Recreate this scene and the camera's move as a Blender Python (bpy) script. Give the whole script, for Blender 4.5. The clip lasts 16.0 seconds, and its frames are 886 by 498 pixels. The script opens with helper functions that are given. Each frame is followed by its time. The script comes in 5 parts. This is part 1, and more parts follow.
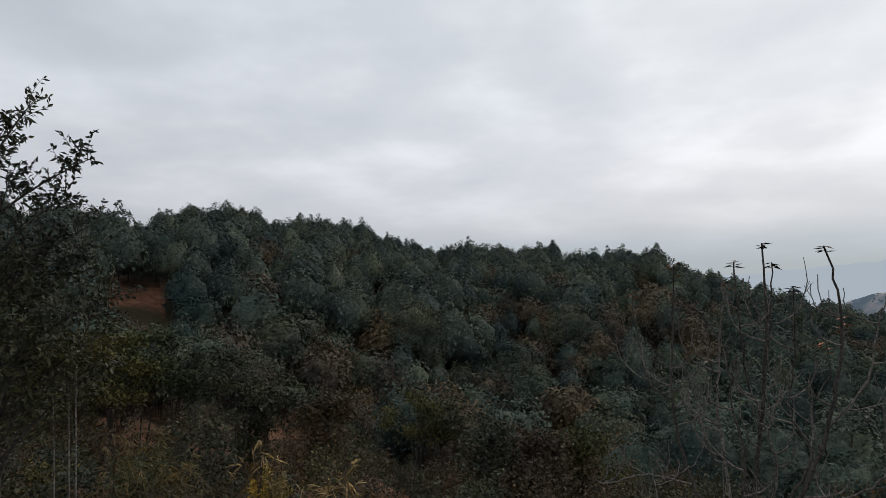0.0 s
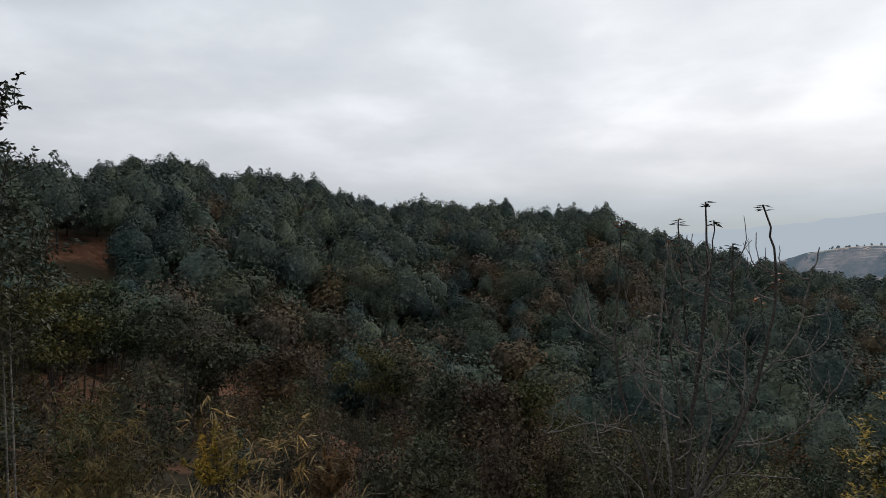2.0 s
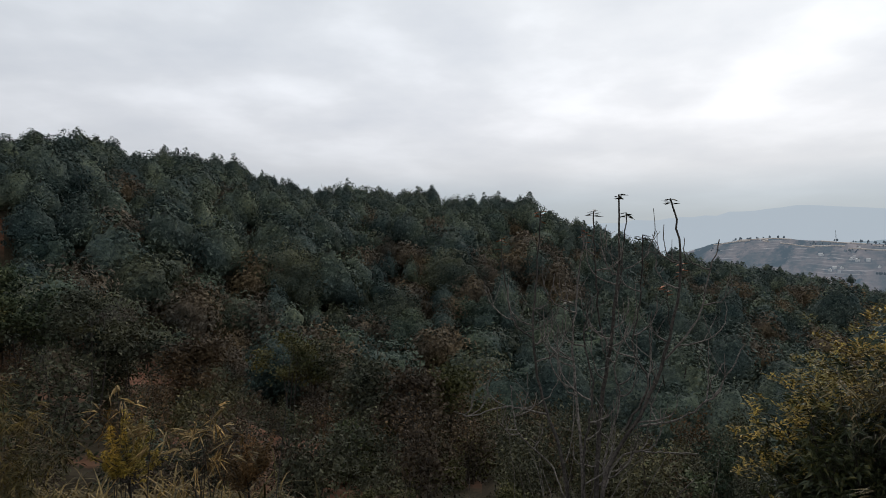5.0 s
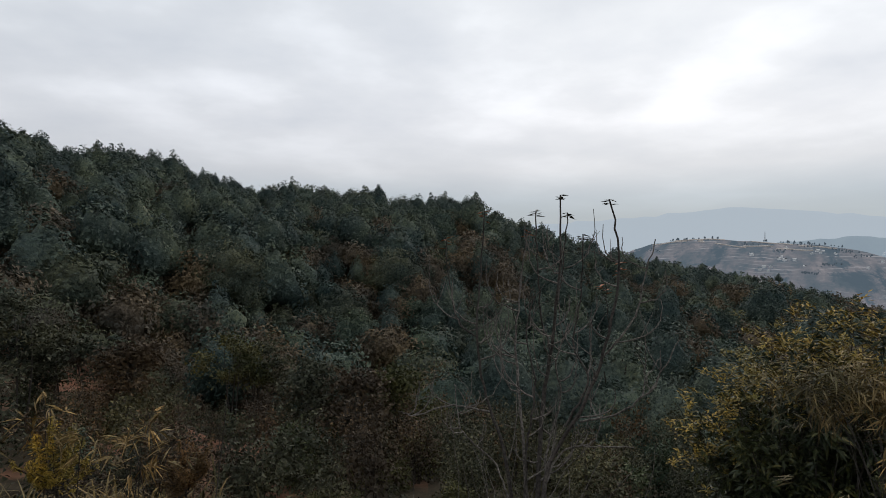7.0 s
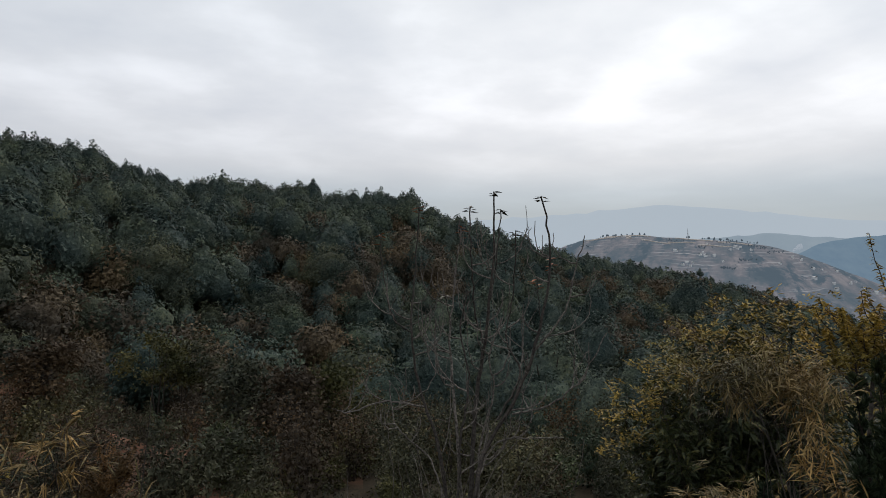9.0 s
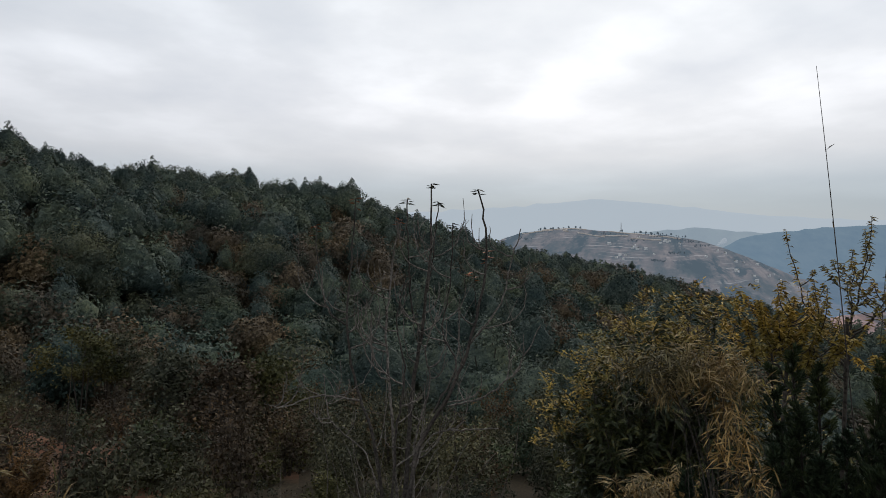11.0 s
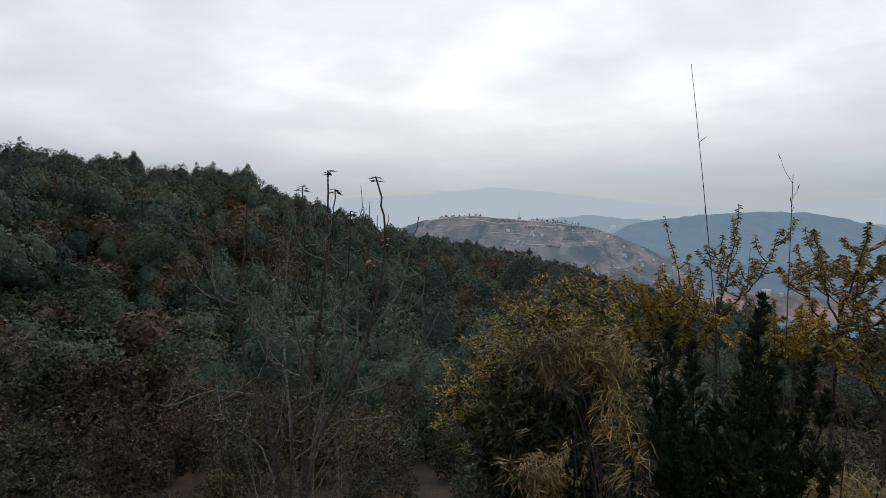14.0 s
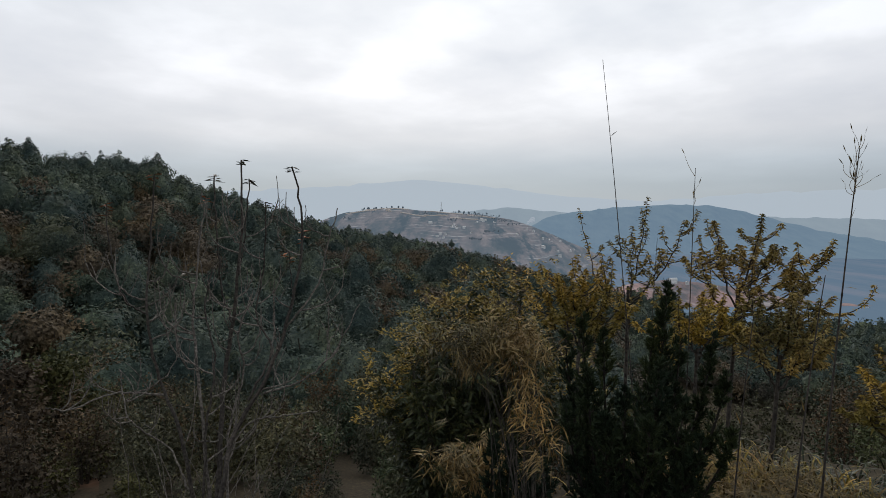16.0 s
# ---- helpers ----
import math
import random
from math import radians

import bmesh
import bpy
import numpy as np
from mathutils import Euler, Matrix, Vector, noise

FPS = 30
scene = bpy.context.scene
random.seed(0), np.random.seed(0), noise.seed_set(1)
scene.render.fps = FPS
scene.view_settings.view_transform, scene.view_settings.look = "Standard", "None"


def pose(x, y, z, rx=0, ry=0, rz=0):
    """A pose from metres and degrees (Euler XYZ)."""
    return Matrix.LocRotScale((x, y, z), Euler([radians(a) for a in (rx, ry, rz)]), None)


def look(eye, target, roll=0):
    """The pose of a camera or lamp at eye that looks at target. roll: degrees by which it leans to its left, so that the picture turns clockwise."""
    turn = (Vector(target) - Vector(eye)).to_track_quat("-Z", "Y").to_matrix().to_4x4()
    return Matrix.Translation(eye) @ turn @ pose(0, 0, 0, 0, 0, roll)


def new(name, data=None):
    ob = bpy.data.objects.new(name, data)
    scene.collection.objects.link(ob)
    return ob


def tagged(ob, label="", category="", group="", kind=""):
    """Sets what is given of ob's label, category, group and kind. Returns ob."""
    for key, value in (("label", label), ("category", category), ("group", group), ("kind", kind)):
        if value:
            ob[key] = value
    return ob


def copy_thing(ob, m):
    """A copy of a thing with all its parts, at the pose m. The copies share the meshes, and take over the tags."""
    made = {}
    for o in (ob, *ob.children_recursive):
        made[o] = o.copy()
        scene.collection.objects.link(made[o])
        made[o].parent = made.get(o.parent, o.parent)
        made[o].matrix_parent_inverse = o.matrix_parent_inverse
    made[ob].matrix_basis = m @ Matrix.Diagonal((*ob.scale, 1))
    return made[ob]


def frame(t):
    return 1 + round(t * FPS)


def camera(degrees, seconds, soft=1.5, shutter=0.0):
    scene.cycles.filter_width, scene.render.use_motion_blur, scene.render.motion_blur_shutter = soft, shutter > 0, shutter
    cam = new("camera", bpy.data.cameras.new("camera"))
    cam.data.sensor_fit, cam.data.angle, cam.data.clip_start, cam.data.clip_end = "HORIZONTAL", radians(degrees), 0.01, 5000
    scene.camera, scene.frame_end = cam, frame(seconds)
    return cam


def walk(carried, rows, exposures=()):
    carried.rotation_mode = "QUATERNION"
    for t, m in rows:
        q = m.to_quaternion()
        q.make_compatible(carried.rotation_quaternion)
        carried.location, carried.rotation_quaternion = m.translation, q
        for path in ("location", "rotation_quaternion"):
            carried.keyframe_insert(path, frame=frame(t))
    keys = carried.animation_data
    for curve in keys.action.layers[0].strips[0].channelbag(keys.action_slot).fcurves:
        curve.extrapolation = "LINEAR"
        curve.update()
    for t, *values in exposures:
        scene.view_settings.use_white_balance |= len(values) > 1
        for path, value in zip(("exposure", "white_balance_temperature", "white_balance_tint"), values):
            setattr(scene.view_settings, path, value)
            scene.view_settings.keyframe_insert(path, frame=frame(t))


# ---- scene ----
EYE = 1.6
cam = camera(71.32, 16.0, soft=0.55)
EXPOSURES = [(0.0, -0.18), (3.0, -0.06), (8.0, -0.08), (16.0, -0.05)]
# seconds, east, north, up from the first eye, yaw, pitch, roll
ROWS = [
    (0, -0.000, 0.000, 0.000, 0.00, 5.78, 1.19),
    (0.5, 0.009, 0.006, -0.003, -1.10, 4.63, 1.16),
    (1, 0.015, 0.015, -0.009, -2.00, 3.61, 1.17),
    (1.5, 0.016, 0.026, -0.011, -3.21, 2.65, 1.05),
    (2, 0.018, 0.028, -0.013, -4.25, 1.70, 0.97),
    (2.5, 0.020, 0.014, -0.008, -5.13, 1.20, 0.91),
    (3, 0.029, 0.015, -0.006, -6.20, 1.21, 0.84),
    (3.5, 0.034, 0.036, -0.006, -7.25, 0.93, 0.56),
    (4, 0.030, -0.013, -0.005, -8.71, 0.65, 0.47),
    (6.5, 0.055, -0.015, -0.017, -14.56, 0.26, 0.17),
    (7, 0.061, -0.018, -0.016, -16.05, 0.36, 0.30),
    (7.5, 0.062, -0.028, -0.016, -17.35, 0.38, 0.47),
    (8, 0.072, -0.022, -0.016, -18.98, 0.35, 0.50),
    (8.5, 0.073, -0.026, -0.017, -20.59, 0.20, 0.32),
    (9, 0.073, -0.027, -0.015, -21.97, -0.07, 0.23),
    (11.5, 0.128, 0.002, -0.007, -29.19, -1.06, -0.10),
    (12, 0.133, 0.006, -0.006, -30.75, -1.29, 0.14),
    (12.5, 0.136, 0.006, -0.006, -31.56, -1.46, 0.24),
    (13, 0.145, 0.007, -0.007, -33.20, -1.67, 0.20),
    (13.5, 0.152, 0.005, -0.010, -34.58, -1.74, 0.04),
    (14, 0.162, 0.001, -0.009, -36.58, -1.97, 0.05),
    (14.5, 0.170, 0.001, -0.010, -38.51, -2.18, 0.14),
    (15, 0.183, 0.004, -0.013, -39.98, -2.37, 0.30),
    (15.5, 0.192, 0.003, -0.014, -41.87, -2.33, 0.44),
    (16, 0.200, 0.005, -0.014, -43.75, -2.70, 0.08),
]
walk(cam, [(t, pose(x, y, EYE + z, 90 + pitch, 0, yaw) @ pose(0, 0, 0, 0, 0, -roll)) for t, x, y, z, yaw, pitch, roll in ROWS],
     exposures=EXPOSURES)

# ---- light ----
world = bpy.data.worlds.new("overcast_sky")
scene.world = world
world.use_nodes = True


def wire(tree, kind, inputs=(), **settings):
    """A node with its settings and inputs; an input that is a socket is linked."""
    n = tree.nodes.new(kind)
    for key, value in settings.items():
        setattr(n, key, value)
    for key, value in dict(inputs).items():
        if isinstance(value, bpy.types.NodeSocket):
            tree.links.new(value, n.inputs[key])
        else:
            n.inputs[key].default_value = value
    return n


def ramp(tree, fac, stops):
    n = tree.nodes.new("ShaderNodeValToRGB")
    tree.links.new(fac, n.inputs[0])
    while len(n.color_ramp.elements) < len(stops):
        n.color_ramp.elements.new(0.5)
    for e, (p, c) in zip(n.color_ramp.elements, stops):
        e.position, e.color = p, (*c, 1)
    return n.outputs[0]


def mix(tree, fac, a, b, blend="MIX"):
    n = tree.nodes.new("ShaderNodeMix")
    n.data_type, n.blend_type = "RGBA", blend
    for slot, value in ((0, fac), (6, a), (7, b)):
        if isinstance(value, bpy.types.NodeSocket):
            tree.links.new(value, n.inputs[slot])
        else:
            n.inputs[slot].default_value = value if slot == 0 else (*value, 1)
    return n.outputs[2]


def build_sky():
    nt = world.node_tree
    nt.nodes.clear()
    co = wire(nt, "ShaderNodeTexCoord").outputs["Generated"]
    xyz = wire(nt, "ShaderNodeSeparateXYZ", {0: co})
    base = ramp(nt, xyz.outputs[2], [(0.0, (0.36, 0.42, 0.48)), (0.055, (0.37, 0.425, 0.485)), (0.085, (0.45, 0.50, 0.56)), (0.13, (0.66, 0.67, 0.705)),
                                     (0.2, (0.78, 0.79, 0.825)), (0.3, (0.78, 0.805, 0.845)), (0.45, (0.75, 0.785, 0.825)), (1.0, (0.60, 0.64, 0.69))])
    # cloud sheets: flattened coordinates so that the billows lie along the horizon
    lift = wire(nt, "ShaderNodeMath", {0: xyz.outputs[2], 1: 0.15}, operation="ADD")
    flat = wire(nt, "ShaderNodeVectorMath", {0: co, 1: (1, 1, 1)}, operation="MULTIPLY")
    stretch = wire(nt, "ShaderNodeCombineXYZ", {0: lift.outputs[0], 1: lift.outputs[0], 2: lift.outputs[0]})
    sheet = wire(nt, "ShaderNodeVectorMath", {0: flat.outputs[0], 1: stretch.outputs[0]}, operation="DIVIDE")
    big = wire(nt, "ShaderNodeTexNoise", {"Vector": sheet.outputs[0], "Scale": 1.5, "Detail": 5.0, "Roughness": 0.5})
    tone = ramp(nt, big.outputs["Fac"], [(0.3, (0.84, 0.855, 0.88)), (0.5, (1.0, 1.0, 1.0)), (0.66, (1.2, 1.195, 1.19))])
    sky = wire(nt, "ShaderNodeTexSky", sky_type="NISHITA", sun_disc=False, sun_elevation=radians(38), sun_rotation=radians(35))
    calm = wire(nt, "ShaderNodeMapRange", {0: xyz.outputs[2], 1: 0.05, 2: 0.24, 3: 0.15, 4: 1.0})
    tone = mix(nt, calm.outputs[0], (1, 1, 1), tone)
    clouds = mix(nt, 1.0, base, tone, "MULTIPLY")
    # the cloud is brighter towards the hidden sun
    hub = wire(nt, "ShaderNodeVectorMath", {0: co, 1: (0.66, 0.57, 0.48)}, operation="DOT_PRODUCT")
    veil = ramp(nt, hub.outputs["Value"], [(0.3, (0.84, 0.85, 0.86)), (0.8, (0.97, 0.97, 0.97)), (1.0, (1.14, 1.13, 1.11))])
    clouds = mix(nt, 1.0, clouds, veil, "MULTIPLY")
    thin = mix(nt, 0.01, clouds, sky.outputs[0])
    back = wire(nt, "ShaderNodeBackground", {"Color": thin, "Strength": 1.0})
    out = wire(nt, "ShaderNodeOutputWorld")
    nt.links.new(back.outputs[0], out.inputs[0])


build_sky()
sun = new("sun", bpy.data.lights.new("sun", "SUN"))
sun.data.energy, sun.data.angle, sun.data.color = 0.8, radians(22), (1.0, 0.95, 0.88)
sun.matrix_basis = look((55, 68, 60), (0, 0, 0))


# ---- materials ----
def material(name):
    m = bpy.data.materials.new(name)
    m.use_nodes = True
    m.node_tree.nodes.clear()
    return m, m.node_tree


def finish(nt, color, rough=0.7, bump=None, strength=0.3, glow=None, gloss=0.3):
    s = wire(nt, "ShaderNodeBsdfPrincipled", {"Base Color": color, "Roughness": rough, "Specular IOR Level": gloss})
    if bump is not None:
        b = wire(nt, "ShaderNodeBump", {"Height": bump, "Strength": strength})
        nt.links.new(b.outputs[0], s.inputs["Normal"])
    if glow is not None:
        s.inputs["Emission Color"].default_value = (*glow[0], 1)
        s.inputs["Emission Strength"].default_value = glow[1]
    o = wire(nt, "ShaderNodeOutputMaterial")
    nt.links.new(s.outputs[0], o.inputs[0])


def leaf_material(name, dark, mid, light, patch=0.3, rough=0.7, spots=None, gloss=0.12, grain=30.0, relief=None):
    """Leaf colour: varies from leaf to leaf, and in patches from tree to tree. relief: depth of the leafy surface in metres."""
    m, nt = material(name)
    geo = wire(nt, "ShaderNodeNewGeometry")
    info = wire(nt, "ShaderNodeObjectInfo")
    n = wire(nt, "ShaderNodeTexNoise", {"Vector": geo.outputs["Position"], "Scale": patch, "Detail": 2.0})
    g = wire(nt, "ShaderNodeTexNoise", {"Vector": geo.outputs["Position"], "Scale": grain, "Detail": 4.0, "Roughness": 0.65})
    spread = wire(nt, "ShaderNodeMapRange", {0: g.outputs["Fac"], 1: 0.3, 2: 0.7, 3: 0.0, 4: 1.0})
    half = wire(nt, "ShaderNodeMath", {0: geo.outputs["Random Per Island"], 1: 0.38}, operation="MULTIPLY")
    both = wire(nt, "ShaderNodeMath", {0: spread.outputs[0], 1: 0.55, 2: half.outputs[0]}, operation="MULTIPLY_ADD")
    leaf = ramp(nt, both.outputs[0], [(0.1, dark), (0.5, mid), (0.9, light)])
    tree = ramp(nt, n.outputs["Fac"], [(0.32, (0.5, 0.6, 0.66)), (0.47, (1, 1, 1)), (0.56, (1.18, 1.12, 0.98)), (0.68, (1.45, 1.3, 1.0))])
    c = mix(nt, 1.0, leaf, tree, "MULTIPLY")
    one = ramp(nt, info.outputs["Random"], [(0.0, (0.7, 0.75, 0.8)), (1.0, (1.25, 1.15, 1.0))])
    c = mix(nt, 1.0, c, one, "MULTIPLY")
    if spots:
        v = wire(nt, "ShaderNodeTexNoise", {"Vector": geo.outputs["Position"], "Scale": 90.0, "Detail": 2.0})
        w = ramp(nt, v.outputs["Fac"], [(0.55, (0, 0, 0)), (0.68, (1, 1, 1))])
        c = mix(nt, w, c, spots)
    s = wire(nt, "ShaderNodeBsdfPrincipled", {"Base Color": c, "Roughness": rough, "Specular IOR Level": gloss})
    if relief:
        bump = wire(nt, "ShaderNodeBump", {"Height": g.outputs["Fac"], "Strength": 1.0, "Distance": relief})
        nt.links.new(bump.outputs[0], s.inputs["Normal"])
    o = wire(nt, "ShaderNodeOutputMaterial")
    nt.links.new(s.outputs[0], o.inputs[0])
    return m


def bark_material(name, dark, light, scale=40.0):
    m, nt = material(name)
    co = wire(nt, "ShaderNodeTexCoord").outputs["Object"]
    n = wire(nt, "ShaderNodeTexNoise", {"Vector": co, "Scale": scale, "Detail": 4.0})
    k = wire(nt, "ShaderNodeTexNoise", {"Vector": co, "Scale": 3.0, "Detail": 2.0})
    a = ramp(nt, n.outputs["Fac"], [(0.35, dark), (0.65, light)])
    b = ramp(nt, k.outputs["Fac"], [(0.3, (0.7, 0.7, 0.7)), (0.7, (1.2, 1.2, 1.2))])
    finish(nt, mix(nt, 1.0, a, b, "MULTIPLY"), 0.85, n.outputs["Fac"], 0.4)
    return m


def ground_material(name, red):
    m, nt = material(name)
    pos = wire(nt, "ShaderNodeNewGeometry").outputs["Position"]
    big = wire(nt, "ShaderNodeTexNoise", {"Vector": pos, "Scale": 0.12, "Detail": 5.0})
    mid = wire(nt, "ShaderNodeTexNoise", {"Vector": pos, "Scale": 1.3, "Detail": 6.0})
    fine = wire(nt, "ShaderNodeTexNoise", {"Vector": pos, "Scale": 14.0, "Detail": 5.0})
    earth = ramp(nt, mid.outputs["Fac"], [(0.3, (0.10, 0.042, 0.023)), (0.55, (0.17, 0.083, 0.049)), (0.75, (0.25, 0.142, 0.090))])
    litter = ramp(nt, fine.outputs["Fac"], [(0.3, (0.02, 0.016, 0.01)), (0.6, (0.055, 0.042, 0.025)), (0.8, (0.12, 0.09, 0.05))])
    w = ramp(nt, big.outputs["Fac"], [(0.44, (0, 0, 0)), (0.54, (red, red, red))])
    finish(nt, mix(nt, w, litter, earth), 0.95, fine.outputs["Fac"], 0.6, gloss=0.1)
    return m


def far_material(name, stops, scale, haze, haze_glow, lines=None, woods=None):
    """Distant land as a backdrop: fields, thickets and terrace edges, with the misty air's glow painted in as emission.
    """
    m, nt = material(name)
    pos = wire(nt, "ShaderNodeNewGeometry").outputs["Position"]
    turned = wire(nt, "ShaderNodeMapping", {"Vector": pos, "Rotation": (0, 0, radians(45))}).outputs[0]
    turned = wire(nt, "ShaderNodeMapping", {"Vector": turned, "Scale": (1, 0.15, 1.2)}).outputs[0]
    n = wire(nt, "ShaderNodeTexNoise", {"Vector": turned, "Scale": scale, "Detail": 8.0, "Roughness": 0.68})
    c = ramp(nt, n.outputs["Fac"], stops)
    if lines:
        warp = wire(nt, "ShaderNodeTexNoise", {"Vector": turned, "Scale": 0.006, "Detail": 4.0})
        z = wire(nt, "ShaderNodeSeparateXYZ", {0: pos})
        h = wire(nt, "ShaderNodeMath", {0: warp.outputs["Fac"], 1: 34.0, 2: z.outputs[2]}, operation="MULTIPLY_ADD")
        br = wire(nt, "ShaderNodeTexNoise", {"Vector": turned, "Scale": 0.014, "Detail": 5.0, "Roughness": 0.6})
        brk = ramp(nt, br.outputs["Fac"], [(0.46, (0, 0, 0)), (0.6, (1, 1, 1))])
        for gap, strength in ((4.2, 0.4), (13.0, 0.85)):
            q = wire(nt, "ShaderNodeMath", {0: h.outputs[0], 1: gap}, operation="PINGPONG")
            e = ramp(nt, wire(nt, "ShaderNodeMath", {0: q.outputs[0], 1: 0.5}, operation="MULTIPLY").outputs[0], [(0.0, (strength,) * 3), (0.6, (0, 0, 0))])
            c = mix(nt, mix(nt, 1.0, e, brk, "MULTIPLY"), c, lines)
    if woods:
        t = wire(nt, "ShaderNodeTexNoise", {"Vector": turned, "Scale": 0.011, "Detail": 9.0, "Roughness": 0.7, "Distortion": 0.4})
        c = mix(nt, ramp(nt, t.outputs["Fac"], [(0.52, (0, 0, 0)), (0.585, (1, 1, 1))]), c, woods)
    # no air is modelled: the land itself emits the haze colour
    finish(nt, c, 1.0, glow=(haze, haze_glow), gloss=0.0)
    return m


M = {
    "ground": ground_material("red_earth_and_litter", 1.0),
    "orange": leaf_material("orange_leaves", (0.08, 0.048, 0.022), (0.14, 0.082, 0.036), (0.21, 0.125, 0.055), grain=2.5),
    "litter": ground_material("leaf_litter", 0.0),
    "bark": bark_material("dark_bark", (0.03, 0.025, 0.02), (0.09, 0.075, 0.06), 20),
    "resin": bark_material("resinous_bark", (0.012, 0.010, 0.008), (0.035, 0.028, 0.022)),
    "twig": bark_material("grey_twigs", (0.022, 0.018, 0.015), (0.085, 0.072, 0.06)),
    "stick": bark_material("weathered_stems", (0.058, 0.050, 0.042), (0.22, 0.192, 0.165)),
    "pale": bark_material("pale_stems", (0.16, 0.14, 0.11), (0.36, 0.33, 0.27)),
    "left": leaf_material("glossy_leaves", (0.026, 0.03, 0.015), (0.055, 0.058, 0.028), (0.13, 0.115, 0.06), 0.8, 0.45, gloss=0.3),
    "bush": leaf_material("bush_leaves", (0.015, 0.023, 0.011), (0.036, 0.048, 0.020), (0.145, 0.145, 0.056), 0.8, 0.45, gloss=0.35),
    "shoot": leaf_material("yellow_shoots", (0.12, 0.10, 0.026), (0.29, 0.225, 0.054), (0.52, 0.39, 0.10), 1.5, 0.5, (0.14, 0.08, 0.03)),
    "yellow": leaf_material("yellowing_leaves", (0.13, 0.105, 0.035), (0.31, 0.235, 0.08), (0.55, 0.43, 0.165), 1.5, 0.5, (0.16, 0.08, 0.03)),
    "gold": leaf_material("golden_leaves", (0.13, 0.10, 0.025), (0.25, 0.185, 0.045), (0.40, 0.30, 0.08), 1.5, 0.5),
    "matted": leaf_material("matted_straw", (0.045, 0.032, 0.015), (0.12, 0.085, 0.038), (0.30, 0.225, 0.115), 1.5, 0.6),
    "straw": leaf_material("dry_straw", (0.08, 0.056, 0.025), (0.20, 0.141, 0.062), (0.47, 0.35, 0.175), 1.5, 0.6),
    "bamboo": leaf_material("bamboo_leaves", (0.036, 0.028, 0.010), (0.105, 0.078, 0.027), (0.31, 0.225, 0.08), 0.8, 0.55),
    "juniper": leaf_material("juniper_needles", (0.011, 0.018, 0.011), (0.025, 0.038, 0.022), (0.060, 0.078, 0.040), 2.0, 0.6),
    "red": leaf_material("red_leaves", (0.16, 0.04, 0.015), (0.30, 0.09, 0.03), (0.42, 0.16, 0.06), 2.0, 0.5),
    "dark_leaf": leaf_material("dark_leaf", (0.02, 0.02, 0.014), (0.04, 0.035, 0.022), (0.075, 0.06, 0.035), 2.0, 0.5),
    "plaster": bark_material("white_plaster", (0.6, 0.6, 0.6), (0.8, 0.8, 0.78), 0.5),
    "tile": bark_material("concrete_roof", (0.5, 0.5, 0.5), (0.68, 0.67, 0.65), 0.5),
    "steel": bark_material("galvanised_steel", (0.25, 0.26, 0.27), (0.4, 0.4, 0.4), 1.0),
    # field colours plus a bluish emission painted in for the haze
    "far_hill": far_material("hazy_terraced_fields", [(0.36, (0.04, 0.052, 0.048)), (0.46, (0.085, 0.08, 0.072)), (0.55, (0.15, 0.12, 0.105)), (0.66, (0.25, 0.195, 0.165))], 0.016,
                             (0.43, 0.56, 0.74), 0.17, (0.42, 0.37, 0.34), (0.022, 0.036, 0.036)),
    "track": bark_material("pale_track", (0.45, 0.39, 0.34), (0.65, 0.58, 0.52), 0.2),
    # valley and village bank: real field colours under painted blue haze emission
    "valley": far_material("hazy_valley_fields", [(0.42, (0.025, 0.038, 0.034)), (0.54, (0.045, 0.05, 0.045)), (0.7, (0.10, 0.075, 0.06))], 0.012,
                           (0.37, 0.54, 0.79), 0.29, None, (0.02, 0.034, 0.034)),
    "red_bank": far_material("hazy_red_bank", [(0.36, (0.06, 0.06, 0.05)), (0.46, (0.18, 0.105, 0.08)), (0.6, (0.34, 0.20, 0.155))], 0.03,
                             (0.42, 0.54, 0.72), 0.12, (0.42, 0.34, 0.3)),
    # both ridges get their pale blue from emission that imitates haze
    "blue_hill": far_material("hazy_wooded_ridge", [(0.3, (0.03, 0.05, 0.04)), (0.7, (0.07, 0.09, 0.07))], 0.02, (0.38, 0.55, 0.80), 0.33),
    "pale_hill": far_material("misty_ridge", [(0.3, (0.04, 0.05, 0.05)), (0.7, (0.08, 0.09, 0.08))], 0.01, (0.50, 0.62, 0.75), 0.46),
    # dark base, strong emission: the mist over the mountains is painted as glow
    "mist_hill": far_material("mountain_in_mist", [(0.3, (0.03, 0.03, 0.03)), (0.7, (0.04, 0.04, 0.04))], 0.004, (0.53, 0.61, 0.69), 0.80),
    # dark leaves with the hill's haze emission added
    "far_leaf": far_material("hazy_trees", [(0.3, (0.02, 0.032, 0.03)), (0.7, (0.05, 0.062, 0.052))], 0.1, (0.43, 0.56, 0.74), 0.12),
    # pale smoke, brightened by emission in the haze colour
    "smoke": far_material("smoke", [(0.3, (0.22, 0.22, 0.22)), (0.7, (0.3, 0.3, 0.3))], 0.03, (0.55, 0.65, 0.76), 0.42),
}

COLOURS = {"pine": ((0.022, 0.036, 0.037), (0.060, 0.086, 0.082), (0.140, 0.175, 0.150)), "green": ((0.028, 0.043, 0.036), (0.082, 0.110, 0.085), (0.195, 0.228, 0.152)),
           "olive": ((0.038, 0.046, 0.034), (0.108, 0.117, 0.078), (0.215, 0.212, 0.125)), "brown": ((0.050, 0.041, 0.032), (0.118, 0.094, 0.068), (0.205, 0.162, 0.115))}
